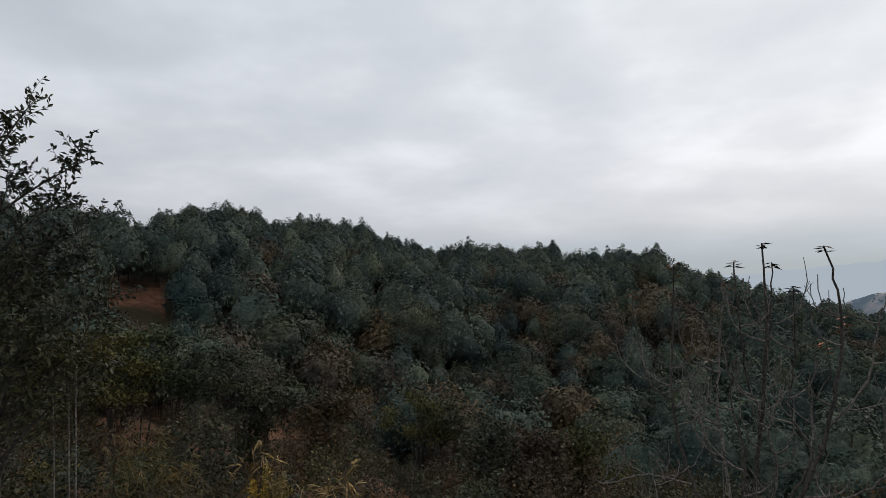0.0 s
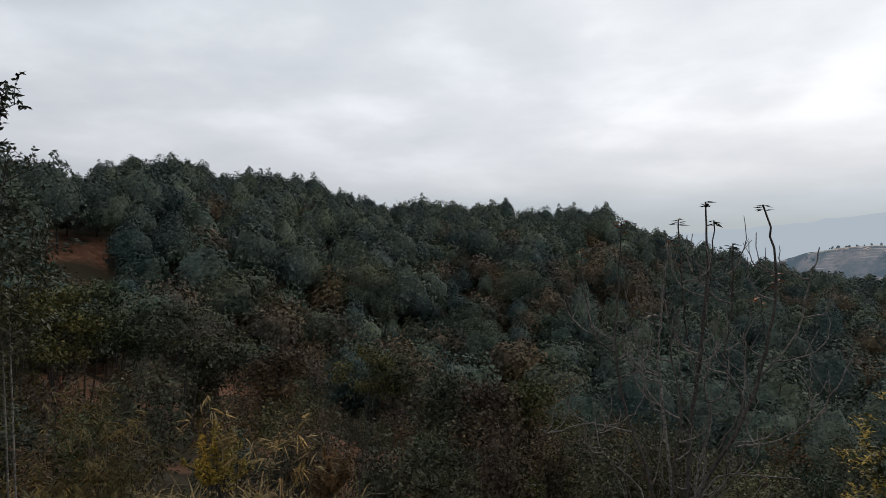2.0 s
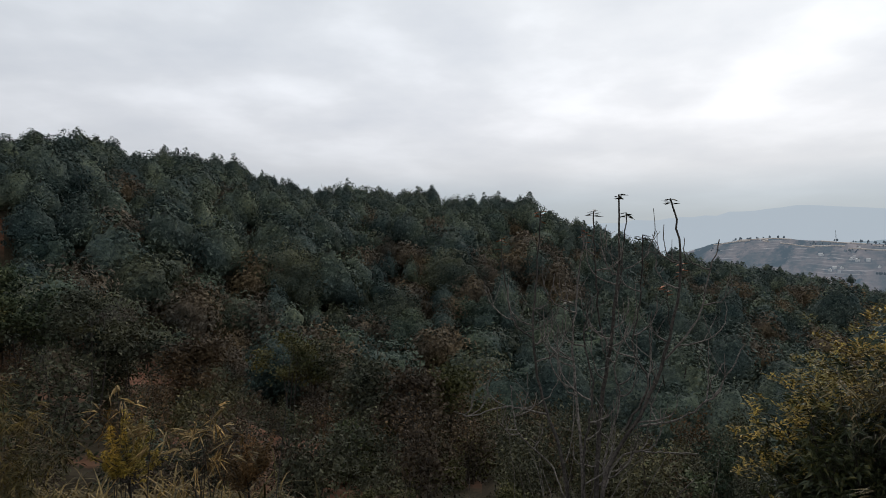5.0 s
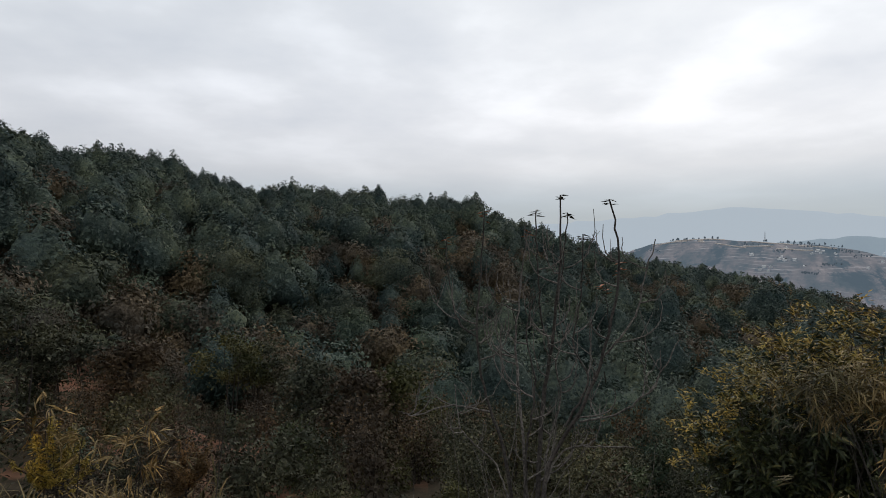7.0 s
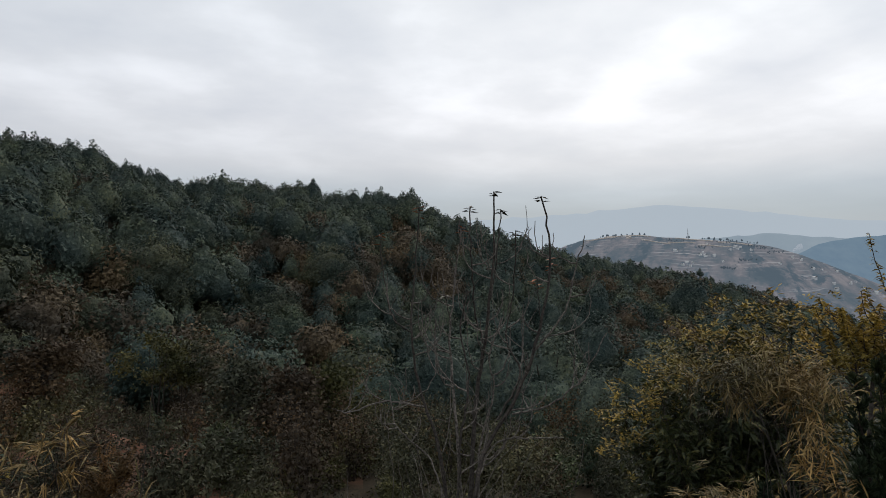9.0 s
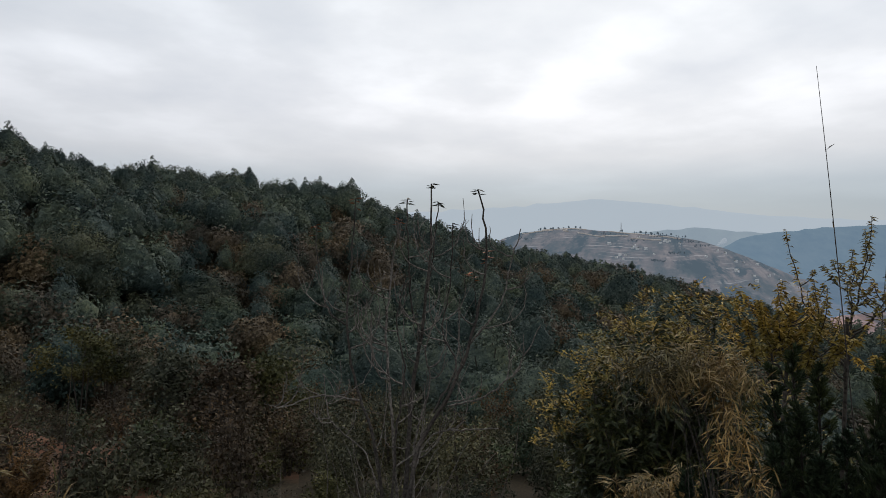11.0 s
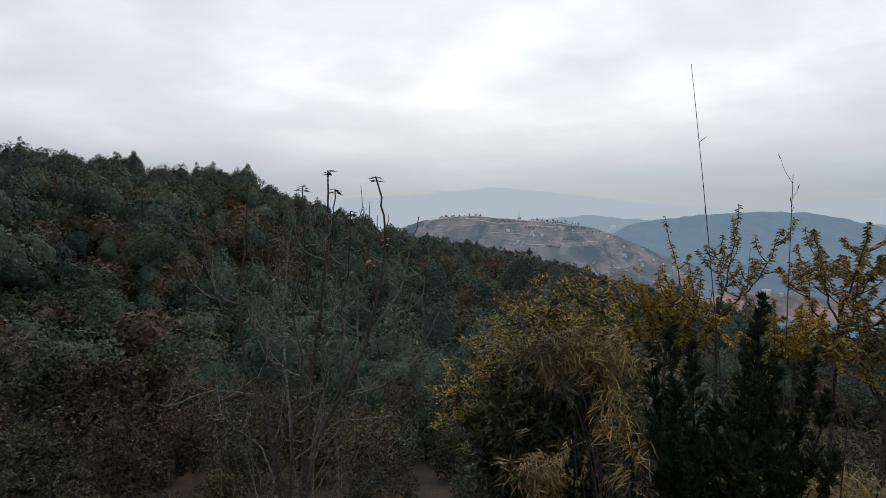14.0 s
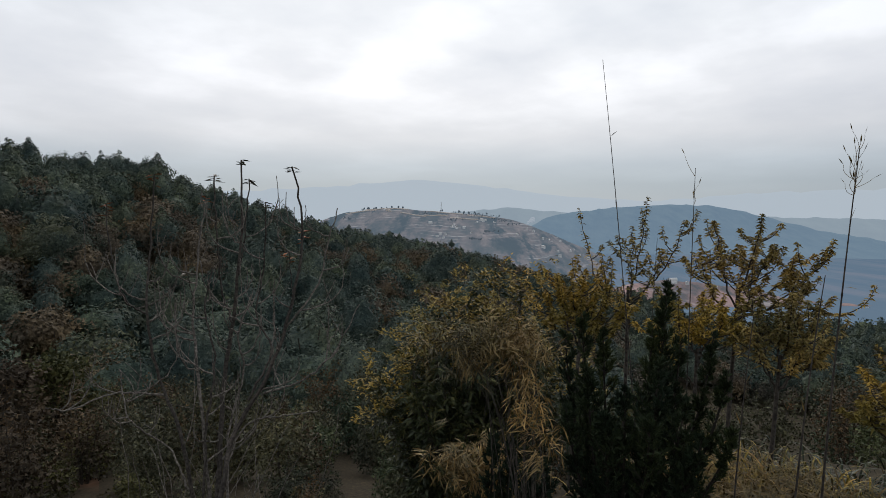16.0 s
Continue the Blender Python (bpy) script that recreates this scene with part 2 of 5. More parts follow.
SCRUB = {"green": ((0.022, 0.034, 0.020), (0.064, 0.083, 0.048), (0.165, 0.185, 0.095)), "olive": ((0.026, 0.029, 0.012), (0.072, 0.072, 0.030), (0.17, 0.155, 0.060)),
         "brown": ((0.034, 0.024, 0.016), (0.078, 0.055, 0.036), (0.18, 0.128, 0.080)), "grey": ((0.026, 0.029, 0.019), (0.064, 0.066, 0.043), (0.17, 0.168, 0.106))}
for kind_of_leaf, tones in COLOURS.items():
    M[kind_of_leaf] = leaf_material(kind_of_leaf + "_crowns", *tones, 0.16, grain=2.6, relief=0.25)
for kind_of_leaf, tones in SCRUB.items():
    M["scrub_" + kind_of_leaf] = leaf_material(kind_of_leaf + "_scrub", *tones, 0.35, grain=12.0)


# ---- mesh helpers ----
class Geo:
    """Collects quads and makes one mesh of them."""

    def __init__(self):
        self.v, self.f, self.m, self.n, self.t = [], [], [], 0, []

    def add(self, v, f, m=0):
        v, f = np.asarray(v, float).reshape(-1, 3), np.asarray(f, int).reshape(-1, 4)
        self.v.append(v), self.f.append(f + self.n), self.m.append(np.full(len(f), m))
        self.n += len(v)

    def join(self, other, m4, mat=None):
        a = np.array(m4)
        v, f, m = other.arrays()
        self.v.append(v @ a[:3, :3].T + a[:3, 3]), self.f.append(f + self.n), self.m.append(m)
        self.t += [t + self.n for t in other.t]
        self.n += len(v)

    def arrays(self):
        if not self.f:
            return np.concatenate(self.v), np.zeros((0, 4), int), np.zeros(0, int)
        return np.concatenate(self.v), np.concatenate(self.f), np.concatenate(self.m)

    def tube(self, pts, radii, sides=5, m=0):
        pts = np.asarray(pts, float)
        k = len(pts)
        radii = np.broadcast_to(radii, k)
        d = np.gradient(pts, axis=0)
        d /= np.linalg.norm(d, axis=1)[:, None] + 1e-9
        ref = np.array([0.31, 0.17, 0.93]) if abs(d[0, 2]) < 0.8 else np.array([0.9, 0.4, 0.1])
        a = np.cross(d, ref)
        a /= np.linalg.norm(a, axis=1)[:, None] + 1e-9
        b = np.cross(d, a)
        w = np.arange(sides) * 2 * np.pi / sides
        ring = a[:, None] * np.cos(w)[None, :, None] + b[:, None] * np.sin(w)[None, :, None]
        v = pts[:, None] + ring * radii[:, None, None]
        i, j = np.meshgrid(np.arange(k - 1), np.arange(sides), indexing="ij")
        j2 = (j + 1) % sides
        f = np.stack([i * sides + j, i * sides + j2, (i + 1) * sides + j2, (i + 1) * sides + j], -1)
        self.add(v, f, m)

    def leaves(self, p, way, up, length, width, m=0, fold=0.25, droop=0.0):
        """Many leaves at once: pointed, folded on the midrib, bent down by droop."""
        p, way, up = (np.asarray(q, float).reshape(-1, 3) for q in (p, way, up))
        k = len(p)
        if not k:
            return
        length, width = (np.broadcast_to(q, k)[:, None] for q in (length, width))
        way = way / (np.linalg.norm(way, axis=1)[:, None] + 1e-9)
        side = np.cross(way, up)
        side /= np.linalg.norm(side, axis=1)[:, None] + 1e-9
        nor = np.cross(side, way)
        down = np.array([0, 0, -1.0])
        mid = p + way * length * 0.45 - nor * width * fold + down * length * droop * 0.25
        tip = p + way * length + down * length * droop
        v = np.stack([p, mid - side * width * 0.5 + nor * width * fold, tip, mid + side * width * 0.5 + nor * width * fold, mid], 1)
        base = np.arange(k)[:, None] * 5
        f = np.concatenate([base + np.array([[0, 4, 2, 1]]), base + np.array([[0, 3, 2, 4]])])
        self.add(v, f, m)

    def cards(self, p, nor, size, m=0, rng=np.random):
        """Small sprays of leaves, three-cornered, that face along nor; always in the first slot."""
        k = len(p)
        nor = nor / (np.linalg.norm(nor, axis=1)[:, None] + 1e-9)
        r = rng.normal(size=(k, 3))
        a = np.cross(nor, r)
        a /= np.linalg.norm(a, axis=1)[:, None] + 1e-9
        b = np.cross(nor, a)
        s = np.broadcast_to(size, k)[:, None, None]
        w = rng.uniform(0, 2 * np.pi, (k, 1)) + np.array([0, 2.1, 4.2]) + rng.uniform(-0.5, 0.5, (k, 3))
        v = p[:, None] + (a[:, None] * np.cos(w)[:, :, None] + b[:, None] * np.sin(w)[:, :, None]) * s * rng.uniform(0.65, 1.3, (k, 3, 1))
        self.v.append(v.reshape(-1, 3)), self.t.append(np.arange(3 * k).reshape(k, 3) + self.n)
        self.n += 3 * k

    def ball(self, c, r, rng, rough=0.2, m=0, fine=2):
        """A ragged mass of foliage: a cube of quads rounded off, tufted and dented."""
        v, f = LUMP[fine]
        a = rng.normal(0, 2.6, (3, 3))
        wave = np.sin(v @ a + rng.uniform(0, 6, 3)).sum(axis=1)[:, None] * 0.10
        v = v * (1 + wave + rng.uniform(-rough, rough, (len(v), 1))) + rng.normal(0, rough * 0.35, v.shape)
        self.add(v * np.asarray(r) + np.asarray(c), f, m)

    def box(self, lo, hi, m=0):
        (a, b, c), (d, e, f) = lo, hi
        v = [(a, b, c), (d, b, c), (d, e, c), (a, e, c), (a, b, f), (d, b, f), (d, e, f), (a, e, f)]
        self.add(v, [(3, 2, 1, 0), (4, 5, 6, 7), (0, 1, 5, 4), (1, 2, 6, 5), (2, 3, 7, 6), (3, 0, 4, 7)], m)

    def mesh(self, name, mats, smooth=False):
        v, f, m = self.arrays()
        me = bpy.data.meshes.new(name)
        me.vertices.add(len(v))
        me.vertices.foreach_set("co", v.astype(np.float32).ravel())
        t = np.concatenate(self.t) if self.t else np.zeros((0, 3), int)
        me.loops.add(4 * len(f) + 3 * len(t))
        me.loops.foreach_set("vertex_index", np.concatenate([f.ravel(), t.ravel()]).astype(np.int32))
        me.polygons.add(len(f) + len(t))
        start = np.concatenate([np.arange(0, 4 * len(f), 4), 4 * len(f) + np.arange(0, 3 * len(t), 3)])
        me.polygons.foreach_set("loop_start", start.astype(np.int32))
        me.polygons.foreach_set("material_index", np.concatenate([m, np.zeros(len(t), int)]).astype(np.int32))
        me.polygons.foreach_set("use_smooth", np.full(len(f) + len(t), smooth))
        for x in mats if isinstance(mats, (list, tuple)) else [mats]:
            me.materials.append(x)
        me.update(calc_edges=True)
        return me


def lump(n):
    index, v, f = {}, [], []
    for ax in range(3):
        for s in (-1, 1):
            for i in range(n):
                for j in range(n):
                    q = []
                    for di, dj in ((0, 0), (1, 0), (1, 1), (0, 1)):
                        p = [0, 0, 0]
                        p[ax], p[(ax + 1) % 3], p[(ax + 2) % 3] = s * n, 2 * (i + di) - n, 2 * (j + dj) - n
                        p = tuple(p)
                        if p not in index:
                            index[p] = len(v)
                            v.append(np.array(p) / np.linalg.norm(p))
                        q.append(index[p])
                    f.append(q if s > 0 else q[::-1])
    return np.array(v), np.array(f)


LUMP = {n: lump(n) for n in (2, 3, 4, 6)}


def part(name, geo, mats, parent=None, label="", smooth=False):
    ob = new(name, geo.mesh(name, mats, smooth))
    if parent is not None:
        ob.parent = parent
    return tagged(ob, label) if label else ob


def thing(name, base, label, category, group="", kind=""):
    ob = new(name)
    ob.location = base
    return tagged(ob, label, category, group, kind)


E9, E16 = ROWS[14][1:4], ROWS[-1][1:4]


def at(az, el, d, e0=(0, 0, 0)):
    """The place d metres from the eye in the direction az (degrees to the left of north), el up."""
    a, e = radians(az), radians(el)
    return np.array([-math.sin(a) * math.cos(e) * d, math.cos(a) * math.cos(e) * d, EYE + math.sin(e) * d]) + np.array(e0)


def bend(a, b, c, k=8):
    """A quadratic curve from a by b to c."""
    t = np.linspace(0, 1, k)[:, None]
    return (1 - t) ** 2 * np.asarray(a) + 2 * t * (1 - t) * np.asarray(b) + t ** 2 * np.asarray(c)


# ---- the land ----
# crowns that stand out along the crest: direction and height of their tops
TOPS = [(36, 9.55), (31, 9.35), (28.5, 8.95), (26.3, 8.05), (24.8, 9.15), (22.5, 9.95), (19.6, 10.15), (17.1, 9.55), (15.1, 8.75), (13.0, 9.25), (10.7, 9.05), (9.2, 8.75), (7.5, 8.75),
        (5.1, 7.45), (2.8, 6.95), (1.2, 6.15), (-0.8, 6.25), (-2.5, 6.85), (-4.0, 6.45), (-5.3, 6.25), (-7.6, 6.25), (-8.9, 6.15), (-10.1, 6.35), (-12.3, 5.35), (-13.8, 5.65), (-16.2, 5.75),
        (-18.2, 5.25), (-19.2, 5.65), (-21.0, 4.15), (-23.4, 3.25), (-25.2, 2.75), (-27.2, 2.05), (-29.3, 1.35), (-31.9, 0.45), (-35.2, -0.35), (-38.8, -0.85), (-44.6, -2.15), (-49.8, -3.45), (-53.4, -4.75)]
AZ = np.array([-180, -110, -85, -70, -60, -53, -46, -39, -32, -25, -19, -10, -2, 5, 12, 19, 26, 36, 70, 110, 180.0])
CREST = np.array([-4, -8, -8, -8.5, -6.8, -3.5, -1.45, -0.05, 0.55, 2.7, 5.1, 5.9, 6.5, 7.7, 8.9, 9.5, 8.6, 9.1, 8.0, 5, 0])
REACH = np.array([250, 260, 260, 255, 250, 240, 220, 200, 185, 170, 160, 150, 140, 135, 130, 125, 120, 115, 110, 110, 110.0])
GULLY = np.array([-2, -20, -22, -22, -21, -19, -17.5, -16.5, -16, -15.5, -15, -13.5, -12, -10, -7, -4, -1.5, 0.5, 1, 1, 0])
NEAR = np.array([-2, -14, -16, -18, -19, -19, -19, -18.5, -18, -17.5, -17, -16, -15, -14, -12.5, -11, -9.5, -8.5, -8, -4, -2])
BANK = np.array([-0.2, -0.6, -1.3, -1.6, -2.1, -2.6, -2.9, -3.0, -3.0, -3.0, -3.0, -3.0, -2.7, -2.4, -2.2, -2.1, -2.0, -1.9, -1.6, -0.6, -0.2])
EDGE = np.array([0, -0.1, -0.15, -0.2, -0.25, -0.5, -0.9, -1.0, -1.0, -0.9, -0.9, -1.1, -1.1, -1.0, -0.9, -0.9, -0.9, -0.9, -0.8, -0.3, 0])


def height(x, y):
    r = math.hypot(x, y)
    az = math.degrees(math.atan2(-x, y))
    crest, reach, gully, near, bank, edge = (np.interp(az, AZ, q) for q in (CREST, REACH, GULLY, NEAR, BANK, EDGE))
    g = 62.0
    zc = EYE - 6.5 + reach * math.tan(radians(crest))
    zg = EYE - 2.5 + g * math.tan(radians(gully))
    zn = EYE - 1.2 + 28 * math.tan(radians(near))
    rs = [0, 2, 4.6, 9, 28, g, 0.5 * (g + reach), reach, reach + 50, reach + 330, 6000]
    zs = [0, 0, edge, bank, zn, zg, zg + 0.55 * (zc - zg), zc, zc - 9, min(-125, zc - 60), -130]
    z = float(np.interp(r, rs, zs))
    rough = min(0.045 * max(r - 4, 0), 2.6) * max(0.0, min(1.0, (600 - r) / 300))
    z += rough * noise.noise(Vector((x / 23, y / 23, 0.3))) + 0.35 * rough * noise.noise(Vector((x / 6, y / 6, 1.7)))
    if 12 < r < 60 and az > -12:
        # old terraces cut into the red slope
        step = 1.6
        k = z / step
        z = step * (math.floor(k) + min(1.0, max(0.0, (k - math.floor(k) - 0.6) / 0.4))) * 0.7 + z * 0.3
    return z


def build_ground():
    rr = np.concatenate([np.linspace(0, 12, 25), np.linspace(12.6, 70, 80), np.linspace(72, 320, 80), np.geomspace(330, 4900, 30)])
    ang = np.radians(np.concatenate([np.arange(-180, -95, 5), np.arange(-95, 55, 0.75), np.arange(55, 180, 5)]))
    v = np.array([[(-math.sin(a) * r, math.cos(a) * r, height(-math.sin(a) * r, math.cos(a) * r)) for r in rr] for a in ang])
    n, k = len(ang), len(rr)
    i, j = np.meshgrid(np.arange(n), np.arange(k - 1), indexing="ij")
    i2 = (i + 1) % n
    f = np.stack([i * k + j, i * k + j + 1, i2 * k + j + 1, i2 * k + j], -1).reshape(-1, 4)
    g = Geo()
    g.add(v, f, 0)
    mid = np.concatenate(g.v)[f].mean(1)
    far, turn = np.hypot(mid[:, 0], mid[:, 1]), np.degrees(np.arctan2(-mid[:, 0], mid[:, 1]))
    # beyond 420 m the ground takes the valley slot with its painted haze
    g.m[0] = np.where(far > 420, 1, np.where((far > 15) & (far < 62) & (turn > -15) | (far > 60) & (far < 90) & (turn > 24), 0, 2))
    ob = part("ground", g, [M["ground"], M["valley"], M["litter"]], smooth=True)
    tagged(ob, "steep red-earth hillside with leaf litter above a hazy valley", "ground", kind="structure")


build_ground()


# ---- distance ----
def ridge(name, label, mat, r, points, base, depth, rough, seed):
    """A far ridge: a crest line that wanders in height, and slopes before and behind it."""
    az = np.linspace(points[0][0], points[-1][0], 120)
    el = np.interp(az[::-1], [p[0] for p in points[::-1]], [p[1] for p in points[::-1]])[::-1]
    rng = []
    for s in np.linspace(0, 1, 12):
        row = []
        for a, e in zip(az, el):
            top = EYE + r * math.tan(radians(e)) + rough * noise.noise(Vector((a * 0.9, seed, 0))) + 0.4 * rough * noise.noise(Vector((a * 4, seed, 3)))
            z = top * (1 - s ** 1.15) + base * s ** 1.15 + rough * 1.5 * s * (1 - s) * 4 * noise.noise(Vector((a * 1.3, s * 5, seed)))
            q = r - depth * s
            row.append((-math.sin(radians(a)) * q, math.cos(radians(a)) * q, z))
        rng.append(row)
    back = [(x * 1.12, y * 1.12, base) for x, y, z in rng[0]]
    v = np.array([back] + rng)
    n, k = v.shape[:2]
    i, j = np.meshgrid(np.arange(n - 1), np.arange(k - 1), indexing="ij")
    g = Geo()
    g.add(v, np.stack([i * k + j, i * k + j + 1, (i + 1) * k + j + 1, (i + 1) * k + j], -1))
    return tagged(part(name, g, mat, smooth=True), label, "hill", kind="structure")


FAR = [(-28, -3.5), (-31.5, -0.6), (-33, 0.1), (-34.5, 0.6), (-37, 0.95), (-39.5, 1.05), (-43.5, 0.75), (-47.8, 0.42), (-50.1, 0.0), (-52, -0.6), (-54.6, -1.7), (-58, -3.2), (-63, -5.2), (-68, -7)]
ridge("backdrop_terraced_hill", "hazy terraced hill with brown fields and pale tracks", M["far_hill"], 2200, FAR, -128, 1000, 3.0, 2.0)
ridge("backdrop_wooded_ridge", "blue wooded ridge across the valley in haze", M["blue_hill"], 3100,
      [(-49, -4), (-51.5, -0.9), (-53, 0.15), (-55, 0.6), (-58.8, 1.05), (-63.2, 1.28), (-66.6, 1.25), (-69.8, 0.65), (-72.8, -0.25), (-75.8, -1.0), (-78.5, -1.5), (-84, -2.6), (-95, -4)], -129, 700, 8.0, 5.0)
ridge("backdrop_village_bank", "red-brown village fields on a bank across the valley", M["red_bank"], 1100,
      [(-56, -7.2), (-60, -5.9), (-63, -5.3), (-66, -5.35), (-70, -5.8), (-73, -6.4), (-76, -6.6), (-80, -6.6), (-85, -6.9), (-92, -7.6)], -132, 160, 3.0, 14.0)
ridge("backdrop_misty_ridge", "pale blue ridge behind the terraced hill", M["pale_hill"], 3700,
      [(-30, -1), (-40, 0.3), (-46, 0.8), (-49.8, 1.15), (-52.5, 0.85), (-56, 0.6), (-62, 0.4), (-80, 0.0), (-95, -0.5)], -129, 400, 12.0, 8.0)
# fades into the sky only by its material's painted mist glow
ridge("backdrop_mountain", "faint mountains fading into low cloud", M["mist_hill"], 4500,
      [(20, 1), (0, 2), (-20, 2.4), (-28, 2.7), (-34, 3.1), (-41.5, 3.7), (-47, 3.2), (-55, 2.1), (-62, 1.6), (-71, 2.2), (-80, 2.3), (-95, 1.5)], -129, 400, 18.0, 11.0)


# bare red terraces and trunks that nothing before them hides: direction, height, half width
CLEAR = [(26.5, 0.85, 1.7), (19.3, -7.5, 1.7), (15.9, -8.7, 1.0), (13.1, -8.9, 0.9), (5.0, -10.6, 1.2), (25.3, -9.4, 1.6)]
CLEAR_AT = []
for az, el, wide in CLEAR:
    q = 14.0
    while EYE + q * math.tan(radians(el)) > height(-math.sin(radians(az)) * q, math.cos(radians(az)) * q) and q < 120:
        q += 0.25
    CLEAR_AT.append(q)


def clear_top(az, q):
    """How high a plant may reach there without standing in the view of a clearing."""
    return min([EYE + q * math.tan(radians(e - 0.6)) for (a, e, w), far in zip(CLEAR, CLEAR_AT) if abs(az - a) < w and q < far + 1.5], default=999.0)


# ---- woods ----
def crown(rng, height_m, radius, trunk, lobes, cards, size, fine, pine=False, sparse=False):
    """A tree as one Geo: a dome or cone swollen into tufts, clad in sprays of leaves (slot 0), on a tapered trunk with limbs (slot 1)."""
    g = Geo()
    lean = rng.normal(0, 0.03, 2) * height_m
    middle, half = trunk + (height_m - trunk) * 0.48, (height_m - trunk) * 0.52
    centre = np.array([lean[0], lean[1], middle])
    g.tube(bend((0, 0, -0.4), (lean[0] * 0.2, lean[1] * 0.2, middle * 0.6), centre, 5), np.linspace(0.03, 0.014, 5) * height_m * 0.6, 4, 1)
    k = np.arange(lobes)
    z = 1 - 1.55 * (k + 0.5) / lobes + rng.normal(0, 0.05, lobes)
    a = k * 2.39996 + rng.normal(0, 0.25, lobes)
    z = np.clip(z, -0.95, 0.99)
    tuft = np.stack([np.cos(a) * np.sqrt(1 - z * z), np.sin(a) * np.sqrt(1 - z * z), z], 1)
    bulge, turn = rng.normal(0, 1.6, (3, 2)), rng.uniform(0, 6, 2)
    swell, wide = rng.uniform(0.4, 1.3, lobes), 1.3 * math.sqrt(3.2 / lobes) * rng.uniform(0.75, 1.15, lobes)

    def skin(d):
        """The crown's surface in the directions d, and which way it faces there."""
        cap = swell * np.sqrt(np.clip(1 - (np.arccos(np.clip(d @ tuft.T, -1, 1)) / wide) ** 2, 0, 1))
        near = cap.argmax(1)
        out = d * (0.58 + 0.42 * cap.max(1) + 0.09 * np.sin(d @ bulge + turn).sum(1))[:, None]
        if pine:
            out[:, :2] *= (1.06 - 0.55 * np.clip(d[:, 2:], 0, 1) ** 1.3)
        return out * np.array([radius, radius, half]), d * 0.8 + (d - tuft[near]) * 1.5

    v, f = LUMP[fine]
    p, face = skin(v)
    g.add(centre + p * rng.uniform(0.74, 0.9, (len(v), 1)) * (0.72 if sparse else 1.0), f)
    for j in range(0, lobes, 5):
        g.tube([(lean[0] * 0.5, lean[1] * 0.5, max(trunk * 0.8, middle - half * 0.5)), centre + skin(tuft[j:j + 1])[0][0] * 0.9], [0.01 * height_m, 0.004 * height_m], 3, 1)
    d = rng.normal(size=(cards * 2, 3))
    d /= np.linalg.norm(d, axis=1)[:, None]
    d = d[d[:, 2] > -0.55][:cards]
    p, face = skin(d)
    n = len(d)
    g.cards(centre + p * rng.uniform(0.72 if sparse else 0.9, 1.16 if sparse else 1.1, (n, 1)), face + rng.normal(0, 0.38, (n, 3)) + np.array([0, 0, 0.15]), size * rng.uniform(0.5, 1.3, n), 0, rng)
    return g


def skyline(az):
    return float(np.interp(-az, [-p[0] for p in TOPS], [p[1] for p in TOPS]))


